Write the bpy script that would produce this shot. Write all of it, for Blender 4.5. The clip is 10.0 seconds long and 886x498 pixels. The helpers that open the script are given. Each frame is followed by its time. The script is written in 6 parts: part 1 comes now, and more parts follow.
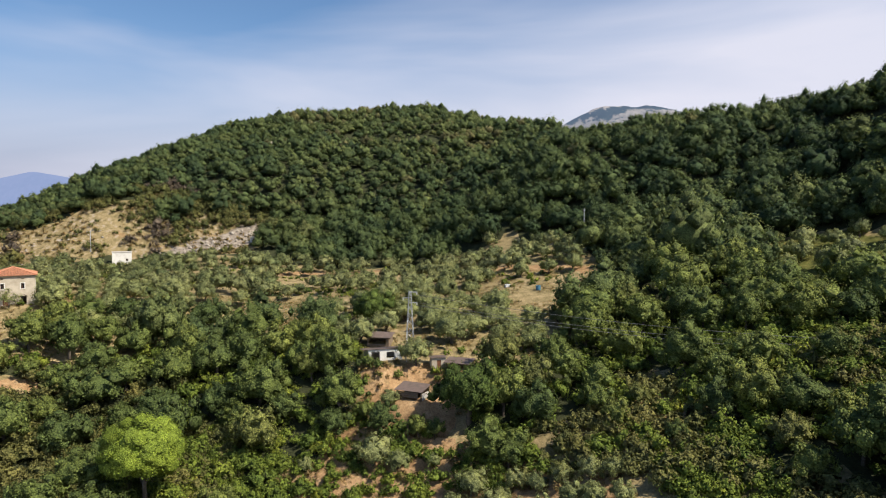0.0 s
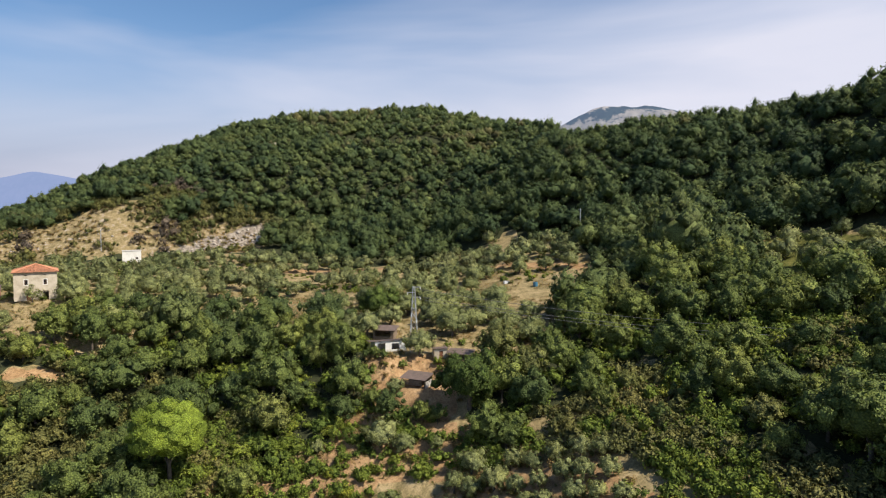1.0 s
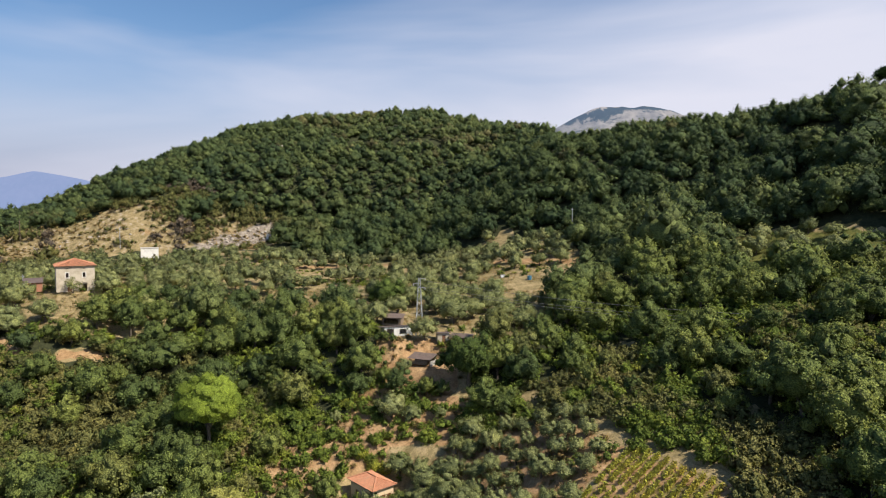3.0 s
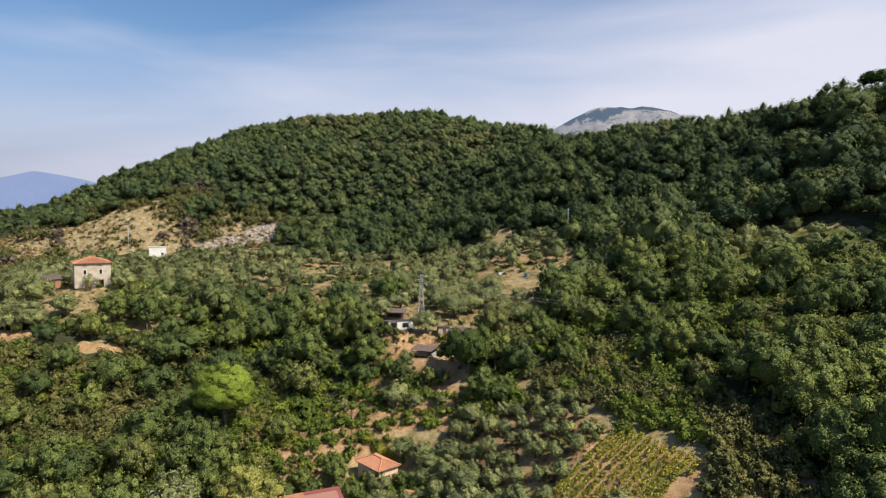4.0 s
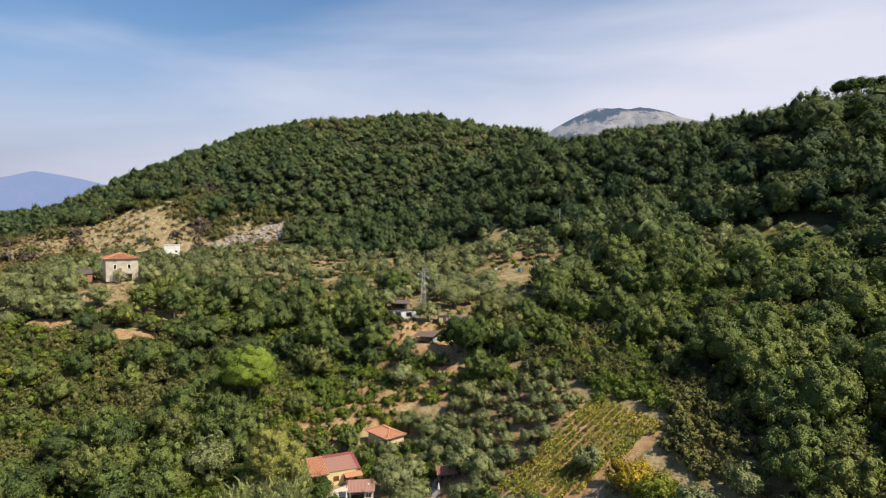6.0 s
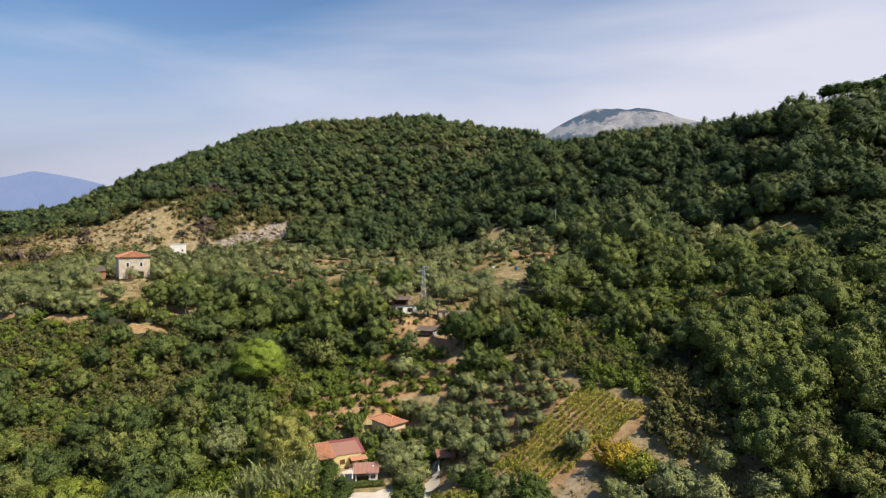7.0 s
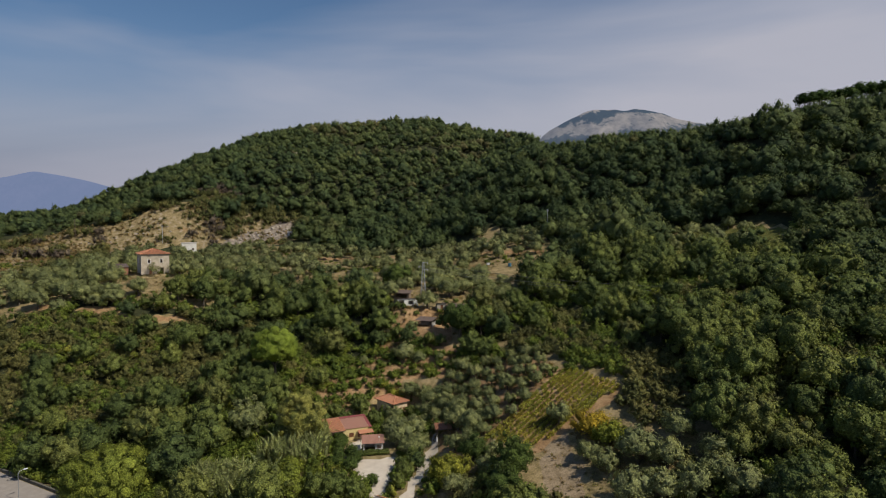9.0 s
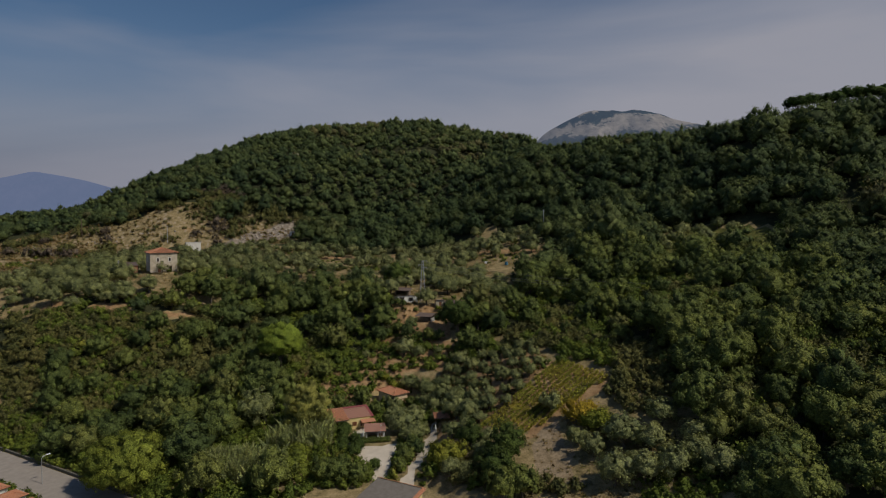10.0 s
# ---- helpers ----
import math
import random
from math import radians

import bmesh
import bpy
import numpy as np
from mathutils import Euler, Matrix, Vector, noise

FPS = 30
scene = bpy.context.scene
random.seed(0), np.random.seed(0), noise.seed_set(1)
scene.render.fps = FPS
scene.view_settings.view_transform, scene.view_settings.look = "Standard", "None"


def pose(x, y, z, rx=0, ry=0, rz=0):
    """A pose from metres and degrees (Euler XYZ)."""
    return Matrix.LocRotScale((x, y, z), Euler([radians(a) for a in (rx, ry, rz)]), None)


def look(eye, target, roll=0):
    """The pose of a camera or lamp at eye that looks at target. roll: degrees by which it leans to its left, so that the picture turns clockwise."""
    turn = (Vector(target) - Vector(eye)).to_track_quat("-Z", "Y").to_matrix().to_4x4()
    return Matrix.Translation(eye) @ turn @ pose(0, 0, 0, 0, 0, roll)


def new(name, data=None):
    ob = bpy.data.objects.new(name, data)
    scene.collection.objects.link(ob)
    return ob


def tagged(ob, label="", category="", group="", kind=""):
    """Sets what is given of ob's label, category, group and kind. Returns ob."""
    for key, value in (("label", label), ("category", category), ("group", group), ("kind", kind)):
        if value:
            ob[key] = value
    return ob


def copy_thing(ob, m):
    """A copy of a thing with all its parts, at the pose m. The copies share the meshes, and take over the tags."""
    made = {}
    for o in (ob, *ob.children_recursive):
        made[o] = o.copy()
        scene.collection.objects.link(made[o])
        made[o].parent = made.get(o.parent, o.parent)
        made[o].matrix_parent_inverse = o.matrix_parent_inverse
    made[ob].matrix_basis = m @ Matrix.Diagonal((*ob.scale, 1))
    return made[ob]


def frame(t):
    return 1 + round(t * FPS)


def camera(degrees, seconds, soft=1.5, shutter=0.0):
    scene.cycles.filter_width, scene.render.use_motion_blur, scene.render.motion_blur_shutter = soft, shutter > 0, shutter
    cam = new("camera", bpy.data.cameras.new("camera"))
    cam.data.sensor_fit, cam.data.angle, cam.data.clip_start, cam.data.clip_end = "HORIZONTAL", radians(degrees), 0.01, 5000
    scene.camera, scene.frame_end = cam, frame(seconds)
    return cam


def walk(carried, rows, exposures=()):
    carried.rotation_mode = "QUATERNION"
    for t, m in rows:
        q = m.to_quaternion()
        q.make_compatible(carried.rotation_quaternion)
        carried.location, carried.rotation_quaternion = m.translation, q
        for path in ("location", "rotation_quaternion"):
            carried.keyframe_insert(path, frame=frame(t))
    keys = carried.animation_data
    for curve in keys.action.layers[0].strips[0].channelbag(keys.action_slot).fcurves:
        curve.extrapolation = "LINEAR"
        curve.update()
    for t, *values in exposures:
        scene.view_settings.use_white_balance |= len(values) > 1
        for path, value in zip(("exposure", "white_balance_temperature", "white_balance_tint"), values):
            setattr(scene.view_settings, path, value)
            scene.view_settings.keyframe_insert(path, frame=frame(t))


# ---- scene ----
cam = camera(70, 10.0, soft=1.1)
PATH = [
    (0, (0.00, 0.00, 96.00), (-5.53, 1198.43, 34.85), 0.03),
    (1, (-0.46, -8.05, 95.92), (-5.42, 1190.36, 34.31), 0.04),
    (2, (-0.85, -16.28, 95.83), (-5.12, 1182.11, 33.86), 0.05),
    (3, (-1.16, -24.67, 95.75), (-4.66, 1173.71, 33.54), 0.06),
    (4, (-1.42, -33.17, 95.69), (-4.00, 1165.20, 33.31), 0.07),
    (5, (-1.61, -41.74, 95.63), (-3.16, 1156.64, 33.19), 0.08),
    (6, (-1.72, -50.32, 95.57), (-2.14, 1148.06, 33.17), 0.09),
    (7, (-1.76, -58.87, 95.52), (-0.92, 1139.51, 33.26), 0.09),
    (8, (-1.74, -67.37, 95.48), (0.46, 1131.02, 33.46), 0.10),
    (9, (-1.64, -75.76, 95.46), (2.03, 1122.65, 33.76), 0.11),
    (10, (-1.48, -84.00, 95.44), (3.78, 1114.43, 34.15), 0.12),
]
walk(cam, [(t, look(eye, target, roll)) for t, eye, target, roll in PATH],
     [(0, 0.42), (5.5, 0.4), (7.0, 0.35), (7.5, 0.27), (8.0, 0.1), (8.5, -0.13), (9.0, -0.4), (9.5, -0.67), (10.0, -0.97)])

# ---------------------------------------------------------------- sky, sun, exposure
world = bpy.data.worlds.new("sky")
scene.world = world
world.use_nodes = True
wn, wl = world.node_tree.nodes, world.node_tree.links
wn.clear()
SUN_AZ, SUN_EL = radians(117), radians(51)  # clockwise from north; high in the east-south-east
sky = wn.new("ShaderNodeTexSky")
sky.sky_type, sky.sun_disc, sky.sun_elevation, sky.sun_rotation = "NISHITA", False, SUN_EL, SUN_AZ
sky.altitude, sky.air_density, sky.dust_density, sky.ozone_density = 200, 1.0, 0.4, 1.0
coord, squash = wn.new("ShaderNodeTexCoord"), wn.new("ShaderNodeMapping")
squash.inputs["Scale"].default_value = (1.0, 1.0, 5.0)
squash.inputs["Rotation"].default_value = (0.0, 0.10, 0.0)
cloud, shape = wn.new("ShaderNodeTexNoise"), wn.new("ShaderNodeValToRGB")
cloud.inputs["Scale"].default_value, cloud.inputs["Detail"].default_value, cloud.inputs["Roughness"].default_value = 1.5, 4.0, 0.5
cloud.inputs["Distortion"].default_value = 0.4
shape.color_ramp.elements[0].position, shape.color_ramp.elements[1].position = 0.22, 0.86
shape.color_ramp.elements[0].color, shape.color_ramp.elements[1].color = (0.0, 0.0, 0.0, 1), (0.92, 0.92, 0.92, 1)
veil, glow = wn.new("ShaderNodeMixRGB"), wn.new("ShaderNodeBackground")
veil.inputs["Color2"].default_value = (6.3, 6.3, 7.2, 1)
glow.inputs["Strength"].default_value = 0.095
wl.new(coord.outputs["Generated"], squash.inputs["Vector"])
wl.new(squash.outputs["Vector"], cloud.inputs["Vector"])
split, lean, low, thick = wn.new("ShaderNodeSeparateXYZ"), wn.new("ShaderNodeMath"), wn.new("ShaderNodeMath"), wn.new("ShaderNodeMath")
lean.operation, lean.inputs[1].default_value = "MULTIPLY", 0.52  # the veil thickens towards the east and the horizon
low.operation, low.inputs[1].default_value = "MULTIPLY_ADD", -0.85
thick.operation = "ADD"
wl.new(coord.outputs["Generated"], split.inputs["Vector"])
wl.new(split.outputs["X"], lean.inputs[0])
wl.new(split.outputs["Z"], low.inputs[0])
wl.new(lean.outputs[0], low.inputs[2])
wl.new(low.outputs[0], thick.inputs[0])
wl.new(cloud.outputs["Fac"], thick.inputs[1])
soft = wn.new("ShaderNodeMath")
soft.operation, soft.inputs[1].default_value = "ADD", 0.17
wl.new(thick.outputs[0], soft.inputs[0])
wl.new(soft.outputs[0], shape.inputs["Fac"])
wl.new(shape.outputs["Color"], veil.inputs["Fac"])
deep = wn.new("ShaderNodeMixRGB")
deep.blend_type = "MULTIPLY"
deep.inputs["Fac"].default_value, deep.inputs["Color2"].default_value = 1.0, (0.73, 0.89, 1.03, 1)
wl.new(sky.outputs["Color"], deep.inputs["Color1"])
murk, height = wn.new("ShaderNodeMixRGB"), wn.new("ShaderNodeMapRange")  # summer haze low over the horizon
height.interpolation_type = "SMOOTHSTEP"
height.inputs["From Min"].default_value, height.inputs["From Max"].default_value = 0.03, 0.29
height.inputs["To Min"].default_value, height.inputs["To Max"].default_value = 0.97, 0.0
murk.inputs["Color2"].default_value = (3.75, 3.9, 5.0, 1)
wl.new(deep.outputs["Color"], murk.inputs["Color1"])
wl.new(split.outputs["Z"], height.inputs["Value"])
wl.new(height.outputs["Result"], murk.inputs["Fac"])
wl.new(murk.outputs["Color"], veil.inputs["Color1"])
wl.new(veil.outputs["Color"], glow.inputs["Color"])
wl.new(glow.outputs["Background"], wn.new("ShaderNodeOutputWorld").inputs["Surface"])

lamp = bpy.data.lights.new("sun", "SUN")
lamp.energy, lamp.angle, lamp.color = 4.8, radians(0.55), (1.0, 0.92, 0.78)
sun = new("sun", lamp)
sun.matrix_world = look((0, 0, 0), (-math.sin(SUN_AZ) * math.cos(SUN_EL), -math.cos(SUN_AZ) * math.cos(SUN_EL), -math.sin(SUN_EL)))


# ---------------------------------------------------------------- materials
def node_material(name):
    m = bpy.data.materials.new(name)
    m.use_nodes = True
    m.node_tree.nodes.clear()
    out = m.node_tree.nodes.new("ShaderNodeOutputMaterial")
    return m, m.node_tree.nodes, m.node_tree.links, out


def noise_node(nodes, links, size, detail=4.0, rough=0.6, vector=None):
    n = nodes.new("ShaderNodeTexNoise")
    n.inputs["Scale"].default_value, n.inputs["Detail"].default_value, n.inputs["Roughness"].default_value = 1.0 / size, detail, rough
    if vector is None:
        vector = nodes.new("ShaderNodeNewGeometry").outputs["Position"]
    links.new(vector, n.inputs["Vector"])
    return n.outputs["Fac"]


def ramp_node(nodes, links, value, *stops):
    r = nodes.new("ShaderNodeValToRGB")
    while len(r.color_ramp.elements) < len(stops):
        r.color_ramp.elements.new(0.5)
    for e, (at, c) in zip(r.color_ramp.elements, stops):
        e.position, e.color = at, (*c, 1) if len(c) == 3 else c
    links.new(value, r.inputs["Fac"])
    return r.outputs["Color"]


def mixed(nodes, links, fac, a, b, kind="MIX"):
    n = nodes.new("ShaderNodeMixRGB")
    n.blend_type = kind
    for socket, v in (("Fac", fac), ("Color1", a), ("Color2", b)):
        if isinstance(v, (int, float)):
            n.inputs[socket].default_value = v
        elif isinstance(v, tuple):
            n.inputs[socket].default_value = (*v, 1)
        else:
            links.new(v, n.inputs[socket])
    return n.outputs["Color"]


def finish(nodes, links, out, colour, rough=0.8, bump=None, bump_size=0.02, specular=0.3, metal=0.0):
    b = nodes.new("ShaderNodeBsdfPrincipled")
    b.inputs["Roughness"].default_value, b.inputs["Specular IOR Level"].default_value, b.inputs["Metallic"].default_value = rough, specular, metal
    if isinstance(colour, tuple):
        b.inputs["Base Color"].default_value = (*colour, 1)
    else:
        links.new(colour, b.inputs["Base Color"])
    if bump is not None:
        n = nodes.new("ShaderNodeBump")
        n.inputs["Distance"].default_value = bump_size
        links.new(bump, n.inputs["Height"])
        links.new(n.outputs["Normal"], b.inputs["Normal"])
    links.new(b.outputs["BSDF"], out.inputs["Surface"])
    return b


def leaf_material(name, dark, mid, light, odd=None, joined=False, thin=0.18, sheen=0.12, spray=0.3, vary=1.0):
    """Foliage: each plant has its own green, each leaf clump varies round it."""
    m, nodes, links, out = node_material(name)
    if joined:
        a = nodes.new("ShaderNodeAttribute")
        a.attribute_name = "plant"
        own = a.outputs["Fac"]
    else:
        own = nodes.new("ShaderNodeObjectInfo").outputs["Random"]
    stops = [(0.0, dark), (0.5, mid), (0.9, light)] + ([(1.0, odd)] if odd else [])
    green = ramp_node(nodes, links, own, *stops)
    leaf = ramp_node(nodes, links, nodes.new("ShaderNodeNewGeometry").outputs["Random Per Island"], (0.0, tuple(1.48 - vary * d for d in (0.5, 0.53, 0.58))), (1.0, tuple(1.48 + vary * d for d in (0.5, 0.36, 0.12))))
    colour = mixed(nodes, links, 1.0, green, leaf, "MULTIPLY")
    broad = ramp_node(nodes, links, noise_node(nodes, links, 2.6, 3), (0.3, (0.75, 0.78, 0.8)), (0.7, (1.2, 1.15, 1.0)))
    colour = mixed(nodes, links, 1.0, colour, broad, "MULTIPLY")
    # single leaves painted lit and the gaps between them shaded, in the colour
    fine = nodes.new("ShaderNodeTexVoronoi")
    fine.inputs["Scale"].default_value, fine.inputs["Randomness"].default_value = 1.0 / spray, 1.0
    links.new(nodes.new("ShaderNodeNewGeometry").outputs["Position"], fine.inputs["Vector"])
    gap_shade = ramp_node(nodes, links, fine.outputs["Distance"], (0.12, (1.38, 1.37, 1.32)), (0.8, (0.58, 0.6, 0.64)))
    colour = mixed(nodes, links, 1.0, colour, gap_shade, "MULTIPLY")
    relief = nodes.new("ShaderNodeBump")
    relief.invert = True
    relief.inputs["Strength"].default_value, relief.inputs["Distance"].default_value = 0.8, spray * 0.9
    # sprays of leaves scatter light as a soft mass that faces out of the crown
    mass, turned = nodes.new("ShaderNodeAttribute"), nodes.new("ShaderNodeVectorTransform")
    mass.attribute_name = "outward"
    turned.vector_type, turned.convert_from, turned.convert_to = "NORMAL", "OBJECT", "WORLD"
    links.new(mass.outputs["Vector"], turned.inputs["Vector"])
    links.new(turned.outputs["Vector"], relief.inputs["Normal"])
    links.new(fine.outputs["Distance"], relief.inputs["Height"])
    b = nodes.new("ShaderNodeBsdfPrincipled")
    b.inputs["Roughness"].default_value, b.inputs["Specular IOR Level"].default_value = 0.6, sheen
    links.new(colour, b.inputs["Base Color"])
    links.new(relief.outputs["Normal"], b.inputs["Normal"])
    t, mix = nodes.new("ShaderNodeBsdfTranslucent"), nodes.new("ShaderNodeMixShader")
    links.new(turned.outputs["Vector"], t.inputs["Normal"])
    links.new(mixed(nodes, links, 1.0, colour, (1.2, 1.32, 0.7), "MULTIPLY"), t.inputs["Color"])
    mix.inputs["Fac"].default_value = thin
    links.new(b.outputs["BSDF"], mix.inputs[1])
    links.new(t.outputs["BSDF"], mix.inputs[2])
    links.new(mix.outputs["Shader"], out.inputs["Surface"])
    return m


OAK_GREENS = ((0.064, 0.094, 0.036), (0.112, 0.148, 0.047), (0.152, 0.182, 0.054), (0.132, 0.146, 0.055))
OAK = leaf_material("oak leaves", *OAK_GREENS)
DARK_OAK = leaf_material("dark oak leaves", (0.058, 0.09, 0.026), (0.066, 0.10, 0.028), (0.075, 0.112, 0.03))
# extra blue in these greens is distance haze painted into the leaf colour
HILL = leaf_material("hazed hill wood leaves", (0.048, 0.078, 0.040), (0.084, 0.118, 0.050), (0.118, 0.147, 0.06), (0.125, 0.126, 0.064), joined=True, thin=0.25)
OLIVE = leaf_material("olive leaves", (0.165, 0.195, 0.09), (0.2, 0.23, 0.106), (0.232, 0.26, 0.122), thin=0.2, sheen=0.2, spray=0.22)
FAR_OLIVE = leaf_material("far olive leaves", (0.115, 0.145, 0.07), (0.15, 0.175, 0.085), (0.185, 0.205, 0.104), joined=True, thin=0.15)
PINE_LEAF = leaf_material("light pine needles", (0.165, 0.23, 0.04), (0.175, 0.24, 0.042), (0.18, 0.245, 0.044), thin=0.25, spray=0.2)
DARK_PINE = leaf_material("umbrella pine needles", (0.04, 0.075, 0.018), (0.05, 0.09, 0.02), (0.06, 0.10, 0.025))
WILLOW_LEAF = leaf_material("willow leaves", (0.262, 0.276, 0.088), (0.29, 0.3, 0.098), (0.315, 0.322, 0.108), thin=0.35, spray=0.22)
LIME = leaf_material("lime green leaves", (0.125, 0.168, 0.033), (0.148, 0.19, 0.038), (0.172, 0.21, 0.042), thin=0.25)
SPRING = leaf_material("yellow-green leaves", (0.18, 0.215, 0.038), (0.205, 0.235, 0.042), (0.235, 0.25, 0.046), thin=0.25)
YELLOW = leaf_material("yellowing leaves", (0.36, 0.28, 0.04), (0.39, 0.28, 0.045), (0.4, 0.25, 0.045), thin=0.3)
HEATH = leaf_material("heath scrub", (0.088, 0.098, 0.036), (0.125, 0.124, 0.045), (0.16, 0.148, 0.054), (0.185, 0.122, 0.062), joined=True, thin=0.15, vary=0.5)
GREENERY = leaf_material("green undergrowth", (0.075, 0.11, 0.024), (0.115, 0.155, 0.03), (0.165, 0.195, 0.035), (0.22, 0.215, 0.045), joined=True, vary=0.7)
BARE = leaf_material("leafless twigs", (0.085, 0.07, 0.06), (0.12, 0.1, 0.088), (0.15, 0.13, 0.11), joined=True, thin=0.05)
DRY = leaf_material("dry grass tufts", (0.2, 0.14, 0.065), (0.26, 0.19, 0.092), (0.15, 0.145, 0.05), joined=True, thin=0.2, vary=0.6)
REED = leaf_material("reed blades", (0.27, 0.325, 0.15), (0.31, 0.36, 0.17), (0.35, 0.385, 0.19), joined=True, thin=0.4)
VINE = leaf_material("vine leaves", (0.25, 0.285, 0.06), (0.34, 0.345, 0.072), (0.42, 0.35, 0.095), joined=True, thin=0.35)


def bark_material():
    m, nodes, links, out = node_material("grey brown bark")
    n = noise_node(nodes, links, 0.25, 5)
    finish(nodes, links, out, ramp_node(nodes, links, n, (0.3, (0.07, 0.055, 0.04)), (0.7, (0.17, 0.14, 0.11))), 0.95, n, 0.04)
    return m


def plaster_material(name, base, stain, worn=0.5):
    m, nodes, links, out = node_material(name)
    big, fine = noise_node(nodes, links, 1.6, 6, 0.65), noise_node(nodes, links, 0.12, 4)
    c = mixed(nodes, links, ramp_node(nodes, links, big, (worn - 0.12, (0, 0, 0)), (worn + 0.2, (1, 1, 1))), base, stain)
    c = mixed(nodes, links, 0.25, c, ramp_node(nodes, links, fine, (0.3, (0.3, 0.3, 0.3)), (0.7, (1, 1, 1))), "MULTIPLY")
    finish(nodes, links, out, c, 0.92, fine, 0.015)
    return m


def tile_material(name, a, b, lichen):
    m, nodes, links, out = node_material(name)
    own = nodes.new("ShaderNodeObjectInfo").outputs["Random"]
    c = ramp_node(nodes, links, nodes.new("ShaderNodeNewGeometry").outputs["Random Per Island"], (0.0, a), (1.0, b))
    c = mixed(nodes, links, 0.35, c, ramp_node(nodes, links, own, (0.0, a), (1.0, b)))
    n = noise_node(nodes, links, 0.9, 6)
    c = mixed(nodes, links, ramp_node(nodes, links, n, (0.52, (0, 0, 0)), (0.78, (0.7, 0.7, 0.7))), c, lichen)
    finish(nodes, links, out, c, 0.88, noise_node(nodes, links, 0.05, 3), 0.01)
    return m


def simple_material(name, a, b, size=0.4, rough=0.8, metal=0.0, bump=0.01):
    m, nodes, links, out = node_material(name)
    n = noise_node(nodes, links, size, 5)
    finish(nodes, links, out, ramp_node(nodes, links, n, (0.3, a), (0.72, b)), rough, n, bump, 0.4, metal)
    return m


BARK = bark_material()
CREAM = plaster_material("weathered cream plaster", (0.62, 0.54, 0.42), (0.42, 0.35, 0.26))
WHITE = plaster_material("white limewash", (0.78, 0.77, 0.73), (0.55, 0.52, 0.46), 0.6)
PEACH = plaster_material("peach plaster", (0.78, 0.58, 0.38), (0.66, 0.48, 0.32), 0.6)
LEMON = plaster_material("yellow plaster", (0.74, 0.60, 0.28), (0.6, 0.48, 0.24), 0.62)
TILE = tile_material("clay roof tile", (0.41, 0.175, 0.095), (0.53, 0.245, 0.14), (0.34, 0.23, 0.15))
PINK_ROOF = tile_material("faded pink roof panel", (0.30, 0.15, 0.11), (0.36, 0.19, 0.14), (0.25, 0.16, 0.12))
RED_ROOF = tile_material("red roof panel", (0.22, 0.06, 0.06), (0.27, 0.075, 0.075), (0.19, 0.09, 0.08))
RUST = simple_material("brown corrugated sheet", (0.10, 0.075, 0.062), (0.17, 0.12, 0.10), 0.8, 0.7)
TIMBER = simple_material("weathered timber", (0.14, 0.10, 0.07), (0.26, 0.20, 0.14), 0.3, 0.9)
SHUTTER = simple_material("brown painted timber", (0.17, 0.07, 0.035), (0.23, 0.10, 0.05), 0.3, 0.6)
STEEL = simple_material("galvanised steel", (0.42, 0.43, 0.44), (0.6, 0.61, 0.62), 0.5, 0.5, 0.6)
DARK = simple_material("dark glass", (0.012, 0.014, 0.016), (0.02, 0.022, 0.025), 0.5, 0.15)
CONCRETE = simple_material("pale concrete", (0.42, 0.40, 0.37), (0.55, 0.53, 0.49), 0.7, 0.9)
CAR_PAINT = simple_material("white car paint", (0.75, 0.75, 0.75), (0.8, 0.8, 0.8), 2.0, 0.25, 0.0, 0.0)
RUBBER = simple_material("black rubber", (0.02, 0.02, 0.02), (0.035, 0.035, 0.035), 0.2, 0.8)
WIRE = simple_material("dark cable", (0.10, 0.10, 0.10), (0.16, 0.16, 0.16), 0.5, 0.6)
CLOTH = simple_material("white canvas", (0.75, 0.74, 0.70), (0.82, 0.81, 0.78), 0.5, 0.9)


